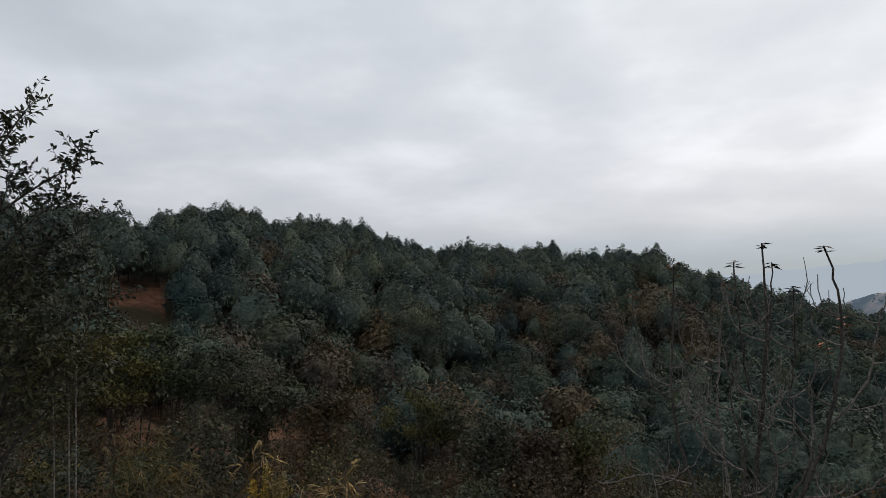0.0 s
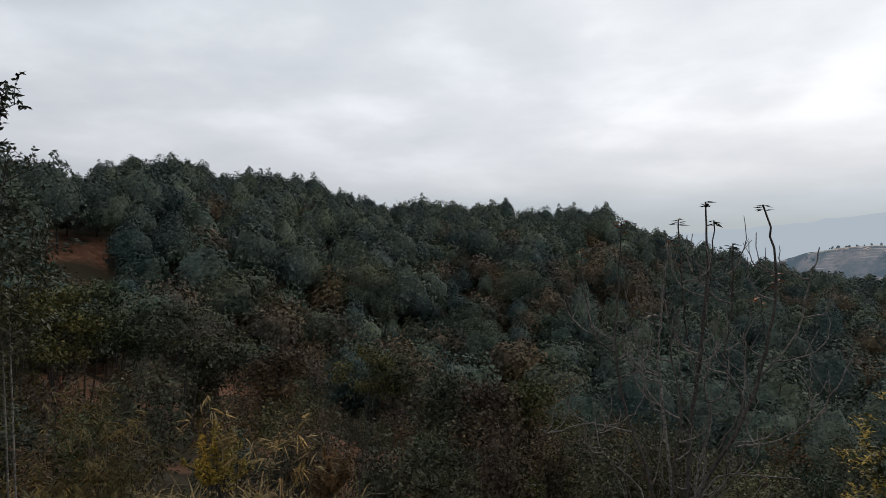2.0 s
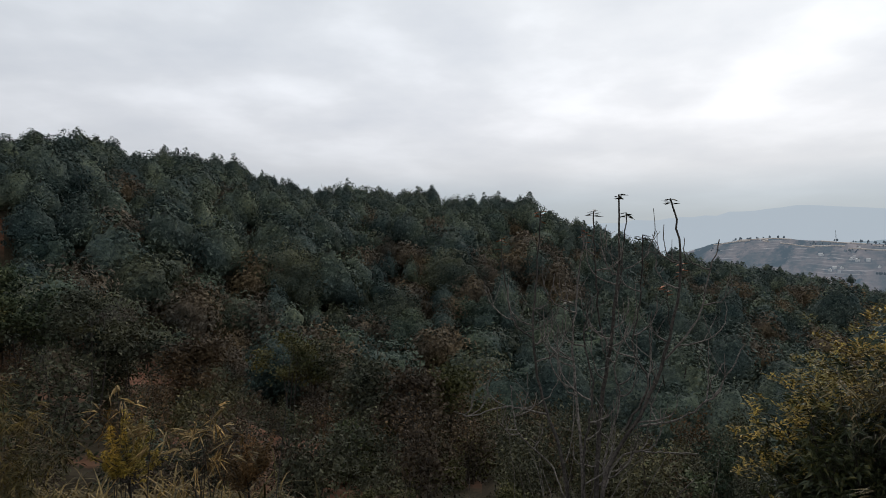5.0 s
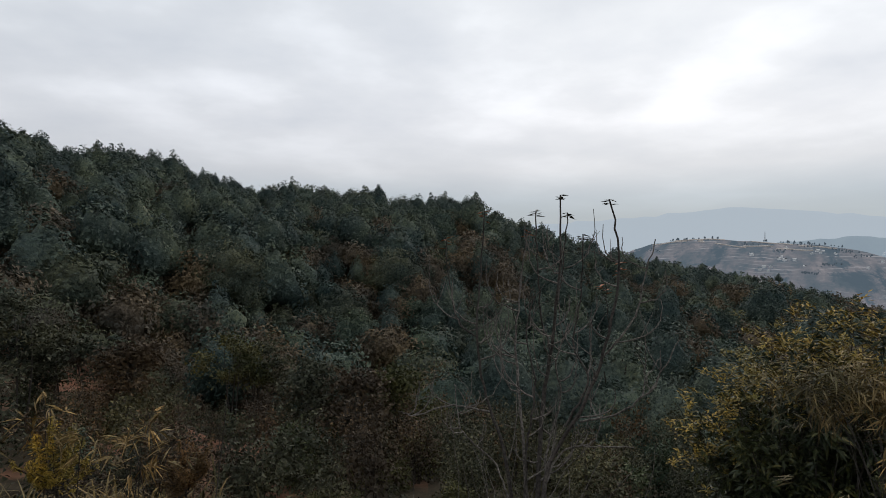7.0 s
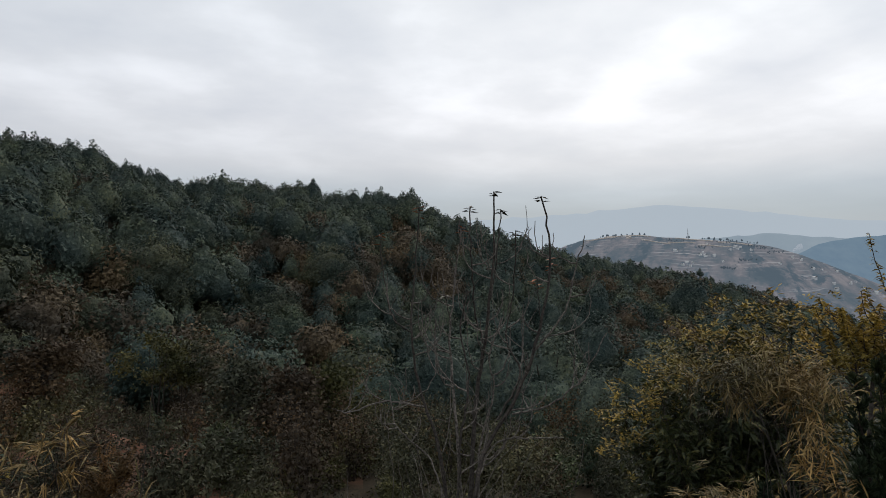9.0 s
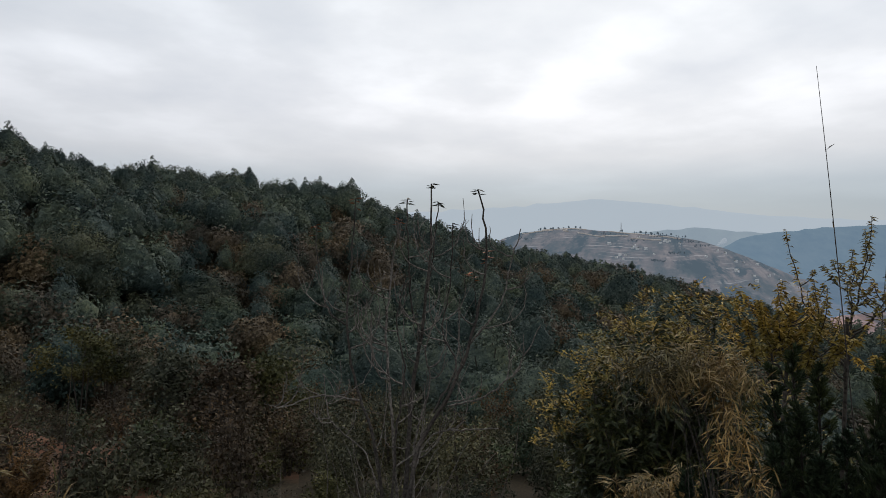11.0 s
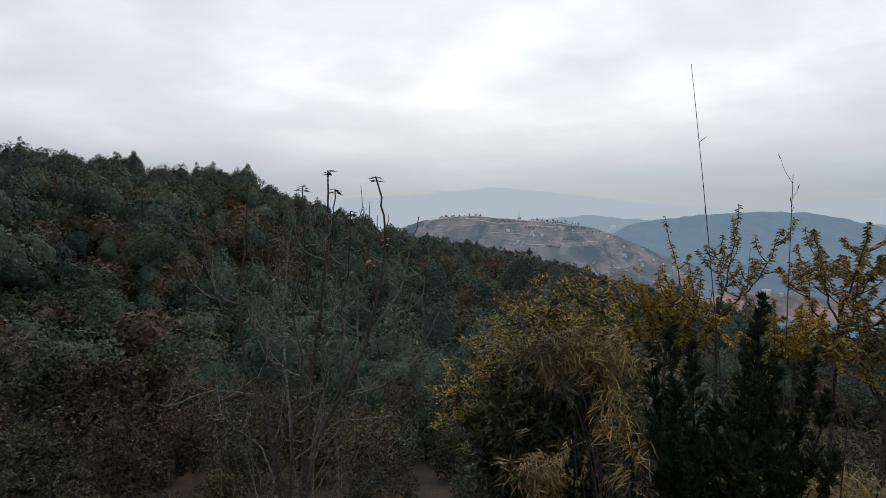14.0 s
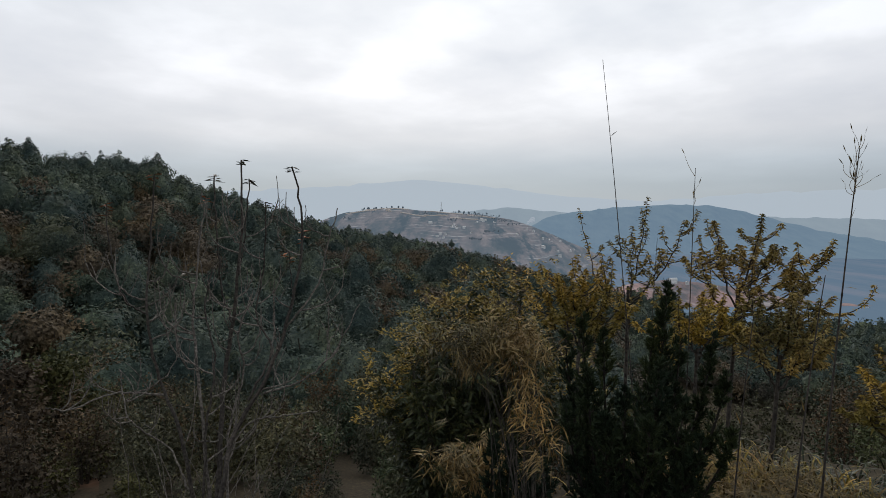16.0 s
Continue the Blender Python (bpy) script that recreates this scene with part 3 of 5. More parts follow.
def woods():
    rng = np.random.default_rng(4)
    kinds = {"pine": [], "green": [], "olive": [], "brown": [], "orange": []}
    tall = {"pine": 8.2, "green": 5.6, "olive": 5.2, "brown": 5.4, "orange": 4.0}
    # three grades of detail, for the far nose, the main slope and the near foot of the wood
    grades = ((12, 330, 0.34, 2), (20, 1150, 0.205, 3), (30, 2300, 0.125, 3))
    for i in range(6):
        kinds["pine"].append([crown(rng, 8.2, 2.9, 0.3, *q, pine=True) for q in grades])
        kinds["green"].append([crown(rng, 5.6, 2.9, 0.1, *q) for q in grades])
        kinds["olive"].append([crown(rng, 5.2, 2.8, 0.1, *q) for q in grades])
        kinds["brown"].append([crown(rng, 5.4, 2.7, 0.3, *q, sparse=True) for q in grades])
        kinds["orange"].append([crown(rng, 4.0, 1.5, 0.4, *q, sparse=True) for q in ((4, 160, 0.24, 2), (6, 420, 0.15, 2), (8, 700, 0.11, 2))])
    made = {k: Geo() for k in kinds}
    labels = {"pine": "dense dark green pines covering the hillside and its crest", "green": "dense evergreen broadleaf trees on the hillside",
              "olive": "olive-green scrub trees among the evergreens", "brown": "brown withering trees scattered over the wooded slope",
              "orange": "orange autumn trees standing out of the dark wood"}

    def plant(k, x, y, s, near):
        m = pose(x, y, height(x, y) - 0.15, 0, 0, rng.uniform(0, 360)) @ Matrix.Diagonal((s * rng.uniform(0.85, 1.15), s * rng.uniform(0.85, 1.1), s, 1))
        made[k].join(kinds[k][rng.integers(6)][near], m)

    for az, el in TOPS:
        # the crest's own trees
        q = float(np.interp(az, AZ, REACH)) - 3
        x, y = -math.sin(radians(az)) * q, math.cos(radians(az)) * q
        plant("pine", x, y, min(1.25, max(0.45, (EYE + q * math.tan(radians(el)) - height(x, y)) / 8.2)), 1)
    # great rounded crowns and autumn trees that stand out of the slope: direction, height of the top, half width, kind
    great = []
    for az, el, wide, k in ((2.7, 1.0, 5.2, "olive"), (-5.6, 1.4, 2.9, "brown"), (-11.9, 0.1, 4.6, "olive"), (-14.8, -0.4, 3.6, "brown"), (-15.3, -4.1, 2.9, "green"),
                            (-13.0, -4.1, 2.3, "green"), (-6.7, -3.2, 3.4, "olive"), (-3.7, -4.8, 2.6, "green"), (-8.2, -5.2, 3.6, "green"), (8.5, 5.0, 1.5, "orange"), (-1.0, -6.1, 1.3, "orange")):
        s = wide / {"brown": 2.7, "olive": 2.8, "green": 2.9, "orange": 1.5}[k]
        q = 40.0
        while height(-math.sin(radians(az)) * q, math.cos(radians(az)) * q) + tall[k] * s - EYE < q * math.tan(radians(el)) and q < np.interp(az, AZ, REACH):
            q += 0.5
        x, y = -math.sin(radians(az)) * q, math.cos(radians(az)) * q
        big = crown(rng, tall[k] * s, wide, 0.2, int(16 + 11 * wide), int(2200 * wide), 0.15, 6)
        made[k].join(big, pose(x, y, height(x, y) - 0.2))
        great.append((x, y, wide * 0.62))
    r = 34.0
    while r < 275:
        space = 3.0 if r < 62 else 4.4 if r < 150 else 5.2
        az = 40.0
        while az > -86:
            az -= math.degrees(space / r) * rng.uniform(0.7, 1.3)
            q = r + rng.uniform(-0.6, 0.6) * space
            reach = float(np.interp(az, AZ, REACH))
            if q > reach + 2 or (az < -62 and q < 120) or (az > -14 and q < 42 and rng.random() < 0.55) or (24.6 < az < 29.6 and 60 < q < 79):
                continue
            x, y = -math.sin(radians(az)) * q, math.cos(radians(az)) * q
            if any(math.hypot(x - gx, y - gy) < gr for gx, gy, gr in great):
                continue
            z = height(x, y)
            n = noise.noise(Vector((x / 30, y / 30, 7.1))) + 0.5 * noise.noise(Vector((x / 9, y / 9, 2.2)))
            up = q / reach
            u = rng.random()
            if u < 0.014:
                k = "orange"
            elif up > 0.88 or n > 0.2 and up > 0.5 or az > -2 and up > 0.58 and u < 0.75:
                k = "pine" if u < 0.9 else "green"
            elif q < 62:
                k = "green" if u < 0.32 else "olive" if u < 0.64 else "brown"
            else:
                k = "green" if n > -0.08 and u < 0.68 else "pine" if u < 0.36 else "olive" if u < 0.64 else "brown"
            if az < -15 and q < 80:
                k = "pine" if u < 0.5 else "olive" if u < 0.8 else "green"
            s = (0.66 + 0.74 * rng.random() ** 1.5) * (0.8 if q < 60 else 1.0)
            if up > 0.7:
                s = min(s, (EYE + q * math.tan(radians(skyline(az) - rng.uniform(0.05, 0.55))) - z) / tall[k])
            if s > 0.25 and z + s * tall[k] < clear_top(az, q):
                plant(k, x, y, s, 2 if q < 56 else 1 if q < 150 else 0)
        r += space * 0.85
    names = {"pine": "pine_wood", "green": "evergreen_wood", "olive": "olive_scrub", "brown": "withering_wood", "orange": "autumn_trees"}
    for k, g in made.items():
        tagged(part(names[k], g, [M[k], M["bark"]], smooth=True), labels[k], "trees", kind="stuff")


woods()


# ---- scrub on the near slope ----
def scrub_parts(rng, h, w, stems, leaves, size):
    """Stems with forking twigs, and small leaves along the twigs."""
    wood, leaf = Geo(), Geo()
    for i in range(stems):
        a, lean = rng.uniform(0, 2 * np.pi), rng.uniform(0.15, 1.0) * w
        tip = np.array([math.cos(a) * lean, math.sin(a) * lean, h * rng.uniform(0.7, 1.05)])
        base = np.array([math.cos(a) * 0.1, math.sin(a) * 0.1, -0.3])
        line = bend(base, (tip[0] * 0.3, tip[1] * 0.3, h * 0.55), tip, 7)
        wood.tube(line, np.linspace(0.016, 0.004, 7) * h / 2, 3)
        for k in range(7):
            t = rng.uniform(0.3, 1.0)
            p = line[0] + (line[-1] - line[0]) * 0
            p = np.array([np.interp(t * 6, np.arange(7), line[:, c]) for c in range(3)])
            b = rng.uniform(0, 2 * np.pi)
            q = p + np.array([math.cos(b) * 0.42 * w, math.sin(b) * 0.42 * w, 0.25 * h * rng.uniform(0.3, 1.0)]) * rng.uniform(0.5, 1.0)
            tw = bend(p, (p + q) / 2 + np.array([math.cos(b), math.sin(b), -0.4]) * 0.06 * h, q, 4)
            wood.tube(tw[::3], np.array([0.006, 0.0025]) * h / 2, 3)
            n = max(1, leaves // (stems * 10))
            u = rng.uniform(0.15, 1.1, n)
            pos = p + (q - p) * u[:, None] + rng.normal(0, 0.05 * h, (n, 3))
            d = rng.normal(size=(n, 3)) + np.array([0, 0, 0.25])
            leaf.cards(pos, d + np.array([0, 0, 0.4]), size * 0.55 * rng.uniform(0.6, 1.3, n), 0, rng)
    n = leaves
    d = rng.normal(size=(n, 3))
    d /= np.linalg.norm(d, axis=1)[:, None]
    pos = d * rng.uniform(0.55, 1.0, (n, 1)) * np.array([w * 0.95, w * 0.95, h * 0.44]) + np.array([0, 0, h * 0.42])
    pos += 0.12 * w * np.sin(pos[:, [1, 2, 0]] * 9)
    leaf.cards(pos, d * 0.4 + rng.normal(0, 0.6, (n, 3)) + np.array([0, 0, 0.5]), size * 0.6 * rng.uniform(0.6, 1.3, n), 0, rng)
    return wood, leaf


def scrub():
    rng = np.random.default_rng(11)
    sorts = [("brown", "leafless brown shrub with a few withered leaves"), ("grey", "grey-green bushy shrub with small leaves"),
             ("olive", "olive-green leafy shrub on the red slope"), ("brown", "brown twiggy shrub with dry leaves"),
             ("grey", "tall grey-green shrub among dry twigs"), ("green", "dark green leafy shrub on the slope")]
    first = []
    for i, (mat, label) in enumerate(sorts):
        h = (2.3, 2.0, 1.8, 2.7, 3.0, 2.0)[i]
        wood, leaf = scrub_parts(rng, h, (0.9, 1.0, 0.95, 1.0, 1.1, 1.0)[i], 5, (900, 1200, 1200, 1000, 1200, 1200)[i], (0.09, 0.098, 0.102, 0.09, 0.102, 0.108)[i])
        first.append((wood.mesh("stem", M["bark"]), leaf.mesh("foliage", M["scrub_" + mat]), label))
    r, used = 6.6, 0
    while r < 36:
        space = 1.35 + 0.028 * r
        az = 44.0
        while az > -87:
            az -= math.degrees(space / r) * rng.uniform(0.7, 1.3)
            q = r + rng.uniform(-0.5, 0.5) * space
            if rng.random() < 0.08 or (az < -60 and q > 17) or (az < -52 and q < 7.5) or (az > -2 and q > 17 and rng.random() < (0.5 if az < 22 else 0.25)) or (az < -40 and q < 8.0) or (az > -4 and q < 9.6):
                continue
            x, y = -math.sin(radians(az)) * q, math.cos(radians(az)) * q
            i = rng.choice(6, p=[0.26, 0.22, 0.13, 0.2, 0.12, 0.07] if az > -10 else [0.12, 0.36, 0.14, 0.1, 0.18, 0.1])
            a, b, label = first[i]
            s = rng.uniform(0.6, 1.05) * (0.36 if q < 8 else 0.5 if q < 12 else 0.8 if q < 15 else 1.0)
            s = min(s, (clear_top(az, q) - height(x, y)) / (2.3, 2.0, 1.8, 2.7, 3.0, 2.0)[i])
            if s < 0.15:
                continue
            ob = thing("shrub", (x, y, height(x, y)), label, "shrub", "shrubs on the near slope")
            ob.rotation_euler = (0, 0, rng.uniform(0, 6.28))
            ob.scale = (s, s, s * rng.uniform(0.85, 1.15))
            for name, me in (("stem", a), ("foliage", b)):
                new(name, me).parent = ob
            used += 1
        r += space * 0.85
    # young trees with bare lower trunks on the terraces
    for az, d, h, mat in ((25.6, 30, 5.0, "green"), (23.2, 31, 4.6, "green"), (27.8, 29, 4.6, "olive"), (18.4, 27, 4.8, "grey"), (15.8, 29, 4.4, "grey"),
                          (10.5, 26, 3.8, "brown"), (2.7, 34, 5.0, "olive"), (0.8, 36, 4.6, "grey"), (-4.5, 24, 3.6, "grey"), (-8, 22, 3.4, "brown"),
                          (-12, 24, 3.6, "olive"), (30.5, 26, 4.6, "olive"), (33.5, 24, 4.8, "grey")):
        x, y = -math.sin(radians(az)) * d, math.cos(radians(az)) * d
        ob = thing("young_tree", (x, y, height(x, y)), {"green": "young tree with dark green crown and bare slender trunk", "olive": "young olive-green tree with slender trunk",
                   "grey": "thin grey-green tree with a sparse crown", "brown": "thin brown tree with withered leaves"}[mat], "tree", "young trees on the terraces")
        trunk, crown_geo = Geo(), Geo()
        for s in range(2 if mat == "green" else 3):
            tip = np.array([rng.uniform(-0.5, 0.5), rng.uniform(-0.4, 0.4), h * 0.9])
            trunk.tube(bend((rng.uniform(-0.2, 0.2), 0, -0.4), tip * 0.5 + rng.normal(0, 0.15, 3), tip, 7), np.linspace(0.05, 0.012, 7), 5)
        for k in range(16):
            w, u = rng.uniform(0, 2 * np.pi), rng.uniform(0.5, 1.0)
            c = np.array([math.cos(w), math.sin(w), 0]) * h * 0.36 * math.sqrt(1 - ((u - 0.55) / 0.5) ** 2) * rng.uniform(0.3, 1.0) + np.array([0, 0, h * u])
            trunk.tube([(c[0] * 0.2, c[1] * 0.2, c[2] - 0.6), c], [0.018, 0.006], 3)
            n = 330 if mat == "green" else 230
            p = c + rng.normal(0, 0.27, (n, 3)) * np.array([1.2, 1.2, 0.75])
            crown_geo.cards(p, rng.normal(0, 0.6, (n, 3)) + np.array([0, 0, 0.6]), 0.085 * rng.uniform(0.6, 1.3, n), 0, rng)
        part("trunk", trunk, M["twig"], ob)
        part("crown", crown_geo, M["scrub_" + mat], ob)


scrub()


# ---- plants beside the camera ----
def base_of(az, d):
    x, y = -math.sin(radians(az)) * d, math.cos(radians(az)) * d
    return np.array([x, y, height(x, y)])


def along(line, t):
    k = len(line) - 1
    return np.array([np.interp(t * k, np.arange(k + 1), line[:, c]) for c in range(3)])


def glide(p, n):
    """A smooth line of n places through the points p."""
    p = np.asarray(p, float)
    t = np.linspace(0, len(p) - 1, n)
    i = np.minimum(t.astype(int), len(p) - 2)
    u = (t - i)[:, None]
    q = np.concatenate([[2 * p[0] - p[1]], p, [2 * p[-1] - p[-2]]])
    a, b, c, e = q[i], q[i + 1], q[i + 2], q[i + 3]
    return 0.5 * (2 * b + (c - a) * u + (2 * a - 5 * b + 4 * c - e) * u ** 2 + (3 * b - a - 3 * c + e) * u ** 3)


def bare_shrub():
    """Arching grey stems from one root, each given by the directions that it passes; thin twigs leave them and turn upwards."""
    rng = np.random.default_rng(21)
    base = base_of(-24.3, 6.4)
    ob = thing("bare_shrub", base, "bare grey shrub with a few dark leaves at its tips", "shrub")

    def limb(way, d, r0, r1, twigs, tuft=0, m="twig"):
        p = np.array([at(a, e, d + 0.08 * math.sin(1.7 * i + a), E9) - base for i, (a, e) in enumerate(way)])
        line = glide(p, 26)
        line[1:-1] += rng.normal(0, 0.0055, (24, 3))
        g = Geo()
        g.tube(line, np.linspace(r0, r1 * 1.6, 26), 7)
        stem = part("stem", g, M[m], ob, smooth=True)
        tw = Geo()
        for j in range(twigs):
            t0 = rng.uniform(0.12, 0.8)
            s = along(line, t0)
            w = rng.choice((-1, 1))
            out = np.array([w * rng.uniform(0.12, 0.34), rng.normal(0, 0.12), 0]) * (1.15 - 0.5 * t0)
            rise = rng.uniform(0.22, 0.75) * (1.15 - 0.6 * t0)
            end = s + out + np.array([0, 0, rise])
            c = bend(s, s + out * 1.2 + np.array([0, 0, rise * 0.12]), end, 10)
            c[1:-1] += rng.normal(0, 0.006, (8, 3))
            tw.tube(c, np.linspace(min(0.0085, r0 * 0.7), 0.0036, 10), 4)
            for n in range(2):
                s2 = along(c, rng.uniform(0.2, 0.75))
                e2 = s2 + np.array([rng.normal(0, 0.09), rng.normal(0, 0.08), rng.uniform(0.05, 0.26)])
                tw.tube(bend(s2, (s2 + e2) / 2 + rng.normal(0, 0.02, 3), e2, 4), np.linspace(0.0042, 0.0028, 4), 3)
        if twigs:
            tagged(part("twig", tw, M["stick"], stem), kind="stuff")
        if tuft:
            lf = Geo()
            n = 9 if tuft == 1 else 7
            p = line[-1] - np.array([0, 0, 1]) * rng.uniform(0, 0.13 if tuft == 1 else 0.22, (n, 1)) ** 1.4
            w = np.arange(n) * 2.4 + rng.uniform(0, 1, n)
            lf.leaves(p, np.stack([np.cos(w), np.sin(w) * 0.7, rng.uniform(0.0, 0.6, n)], 1), np.tile((0, 0, 1.0), (n, 1)), 0.095 * rng.uniform(0.6, 1.15, n), 0.036, fold=0.25, droop=0.35)
            part("leaves", lf, M[{1: "dark_leaf", 2: "red", 3: "pale"}[tuft]], stem, {1: "dark curled leaves", 2: "withered red leaves", 3: "pale dry leaves"}[tuft])

    limb([(-24.2, -24.5), (-24.9, -15.1), (-25.8, -8.5), (-26.3, -4.4), (-26.7, 0.3), (-26.7, 5.2)], 6.1, 0.024, 0.0045, 7, 1, "twig")
    limb([(-24.4, -24.0), (-25.6, -18.6), (-28.4, -13.9), (-30.3, -9.5), (-31.6, -3.5), (-31.7, 1.0), (-31.0, 4.7)], 5.9, 0.022, 0.0045, 6, 1, "twig")
    limb([(-28.3, -15.0), (-31.4, -14.2), (-34.4, -11.9), (-36.8, -7.6)], 6.0, 0.011, 0.003, 3, m="stick")
    limb([(-30.2, -9.6), (-33.0, -5.9), (-33.9, -2.6), (-34.9, 1.1)], 6.0, 0.010, 0.003, 3, m="stick")
    limb([(-22.6, -24.5), (-21.4, -17.5), (-19.9, -13.2), (-19.0, -7.7), (-19.3, -3.2), (-19.8, 3.8)], 6.3, 0.019, 0.004, 6, 2)
    limb([(-19.0, -7.7), (-17.4, -6.4), (-16.5, -2.8), (-16.2, 1.3)], 6.4, 0.009, 0.003, 3, 2)
    limb([(-20.2, -14.4), (-16.7, -13.9), (-13.2, -14.7), (-11.7, -14.3)], 6.4, 0.010, 0.003, 4, m="stick")
    limb([(-23.8, -24.0), (-22.9, -12.8), (-22.6, -8.5), (-23.0, -2.9), (-23.7, 1.9)], 6.3, 0.016, 0.0035, 7, 2, "stick")
    limb([(-25.7, -8.8), (-24.9, -6.0), (-24.6, -1.3), (-24.5, 3.8)], 6.1, 0.011, 0.004, 3, 1, "twig")
    limb([(-26.3, -4.8), (-26.9, -1.6), (-27.3, 3.6)], 6.1, 0.008, 0.0035, 2, 1, "twig")
    limb([(-27.0, -15.5), (-29.0, -11.5), (-27.8, -8.2), (-28.5, -3.8), (-28.7, 1.6)], 6.0, 0.011, 0.0035, 5, 1)
    limb([(-24.8, -20.0), (-27.2, -17.3), (-30.2, -17.0), (-33.0, -16.8)], 6.0, 0.010, 0.003, 4, m="stick")
    limb([(-34.3, -12.0), (-34.1, -10.9), (-35.2, -9.2)], 6.0, 0.005, 0.003, 0, m="stick")
    limb([(-25.2, -24.0), (-25.3, -18.0), (-26.6, -13.0), (-26.2, -10.0), (-27.4, -6.5)], 6.2, 0.012, 0.004, 6, m="stick")
    limb([(-23.2, -24.0), (-23.6, -17.0), (-24.3, -12.0), (-23.6, -7.5), (-24.2, -4.0)], 6.0, 0.012, 0.004, 6, 0)
    limb([(-22.0, -22.0), (-20.4, -18.5), (-17.6, -16.0), (-16.9, -12.0)], 6.2, 0.009, 0.003, 5, m="stick")
    limb([(-31.6, -4.5), (-31.9, -1.0)], 5.95, 0.004, 0.003, 0, 2)
    limb([(-30.9, -6.8), (-30.6, -2.8)], 5.95, 0.004, 0.003, 0, 2)
    limb([(-22.7, -7.5), (-22.2, -4.4)], 6.2, 0.004, 0.003, 0, 3)
    # the tangle of thin suckers at the foot
    g = Geo()
    for k in range(34):
        s = np.array([rng.normal(0, 0.4), rng.normal(0, 0.25), -0.15])
        e = s + np.array([rng.normal(0, 0.4), rng.normal(0, 0.3), rng.uniform(0.6, 1.7)])
        c = bend(s, (s + e) / 2 + rng.normal(0, 0.16, 3), e, 8)
        c[1:-1] += rng.normal(0, 0.012, (6, 3))
        g.tube(c, np.linspace(0.008, 0.003, 8), 4)
    tagged(part("brushwood", g, M["stick"], ob, "tangled thin grey suckers"), kind="stuff")


def spray(wood, leaf, rng, line, r0, count, reach, leaves, size, width, up=0.35, droop=0.2):
    """Side twigs with leaves along a branch."""
    for k in range(count):
        t = rng.uniform(0.25, 1.0)
        p = along(line, t)
        d = rng.normal(size=3)
        d[2] = abs(d[2]) * 0.5 + up
        d /= np.linalg.norm(d)
        q = p + d * reach * rng.uniform(0.5, 1.1) * (1.25 - 0.5 * t)
        c = bend(p, (p + q) / 2 + rng.normal(0, 0.05, 3) * reach, q, 6)
        wood.tube(c, np.linspace(r0, r0 * 0.4, 6), 3)
        n = leaves
        u = np.linspace(0.15, 1.0, n) + rng.uniform(-0.05, 0.05, n)
        pos = np.stack([np.interp(np.clip(u, 0, 1) * 5, np.arange(6), c[:, i]) for i in range(3)], 1)
        w = rng.normal(size=(n, 3)) + d * 0.9
        leaf.leaves(pos, w, rng.normal(0, 0.8, (n, 3)) + np.array([0, 0, 0.8]), size * rng.uniform(0.65, 1.25, n), width * rng.uniform(0.8, 1.2, n), droop=droop)


def left_tree():
    rng = np.random.default_rng(5)
    base = base_of(35.5, 7.2)
    ob = thing("leafy_tree", base, "small-leaved evergreen tree with slender arching branches", "tree")
    trunk = Geo()
    top = at(38, 13, 7.0) - base
    main = bend((0, 0, -0.3), (0.15, 0, top[2] * 0.5), top, 12)
    trunk.tube(main, np.linspace(0.06, 0.015, 12), 7)
    part("trunk", trunk, M["bark"], ob, smooth=True)
    tips = [(29.8, 14.6, 6.9), (28.6, 9.9, 6.7), (34.0, 18.6, 7.0), (31.5, 11.5, 7.0), (32.5, 8, 6.6), (29.5, 6.5, 7.2), (27.6, 4.0, 6.9), (30.5, 2.5, 6.6), (33, 4, 7.0),
            (28.8, 0.5, 7.0), (31.5, -1.5, 6.8), (34, 0, 6.6), (35.5, 12, 6.6), (36, 16, 7.2), (35, 7, 7.4), (29.2, -2.6, 6.9), (33, -4, 7.0), (38, 9, 6.6), (38, 3, 6.8), (41, 12, 7), (42, 5, 7)]
    for az, el, d in tips:
        tip = at(az, el - 1.6, d) - base
        p = along(main, float(np.clip((tip[2] - 0.7) / top[2], 0.2, 0.92)))
        line = bend(p, (p + tip) / 2 + np.array([0, 0, 0.12]), tip, 9)
        wood, leaf = Geo(), Geo()
        wood.tube(line, np.linspace(0.016, 0.003, 9), 5)
        low = el < 9
        spray(wood, leaf, rng, line, 0.004, 34 if low else 19, 0.55 if low else 0.4, 13, 0.068, 0.03)
        b = part("branch", wood, M["twig"], ob)
        part("leaves", leaf, M["left"], b)
    for az, el, d in ((31.2, -5.0, 7.0), (30.6, -6.0, 6.8), (32.4, -4.0, 7.3)):
        # pale thin stems beside the trunk
        q = at(az, el + 3, d) - base
        s = base_of(az - 0.8, d) - base
        g = Geo()
        g.tube(bend(s - np.array([0, 0, 0.2]), (s + q) / 2 + rng.normal(0, 0.05, 3), q, 8), np.linspace(0.011, 0.005, 8), 5)
        part("stem", g, M["stick"], ob, "pale slender stem")


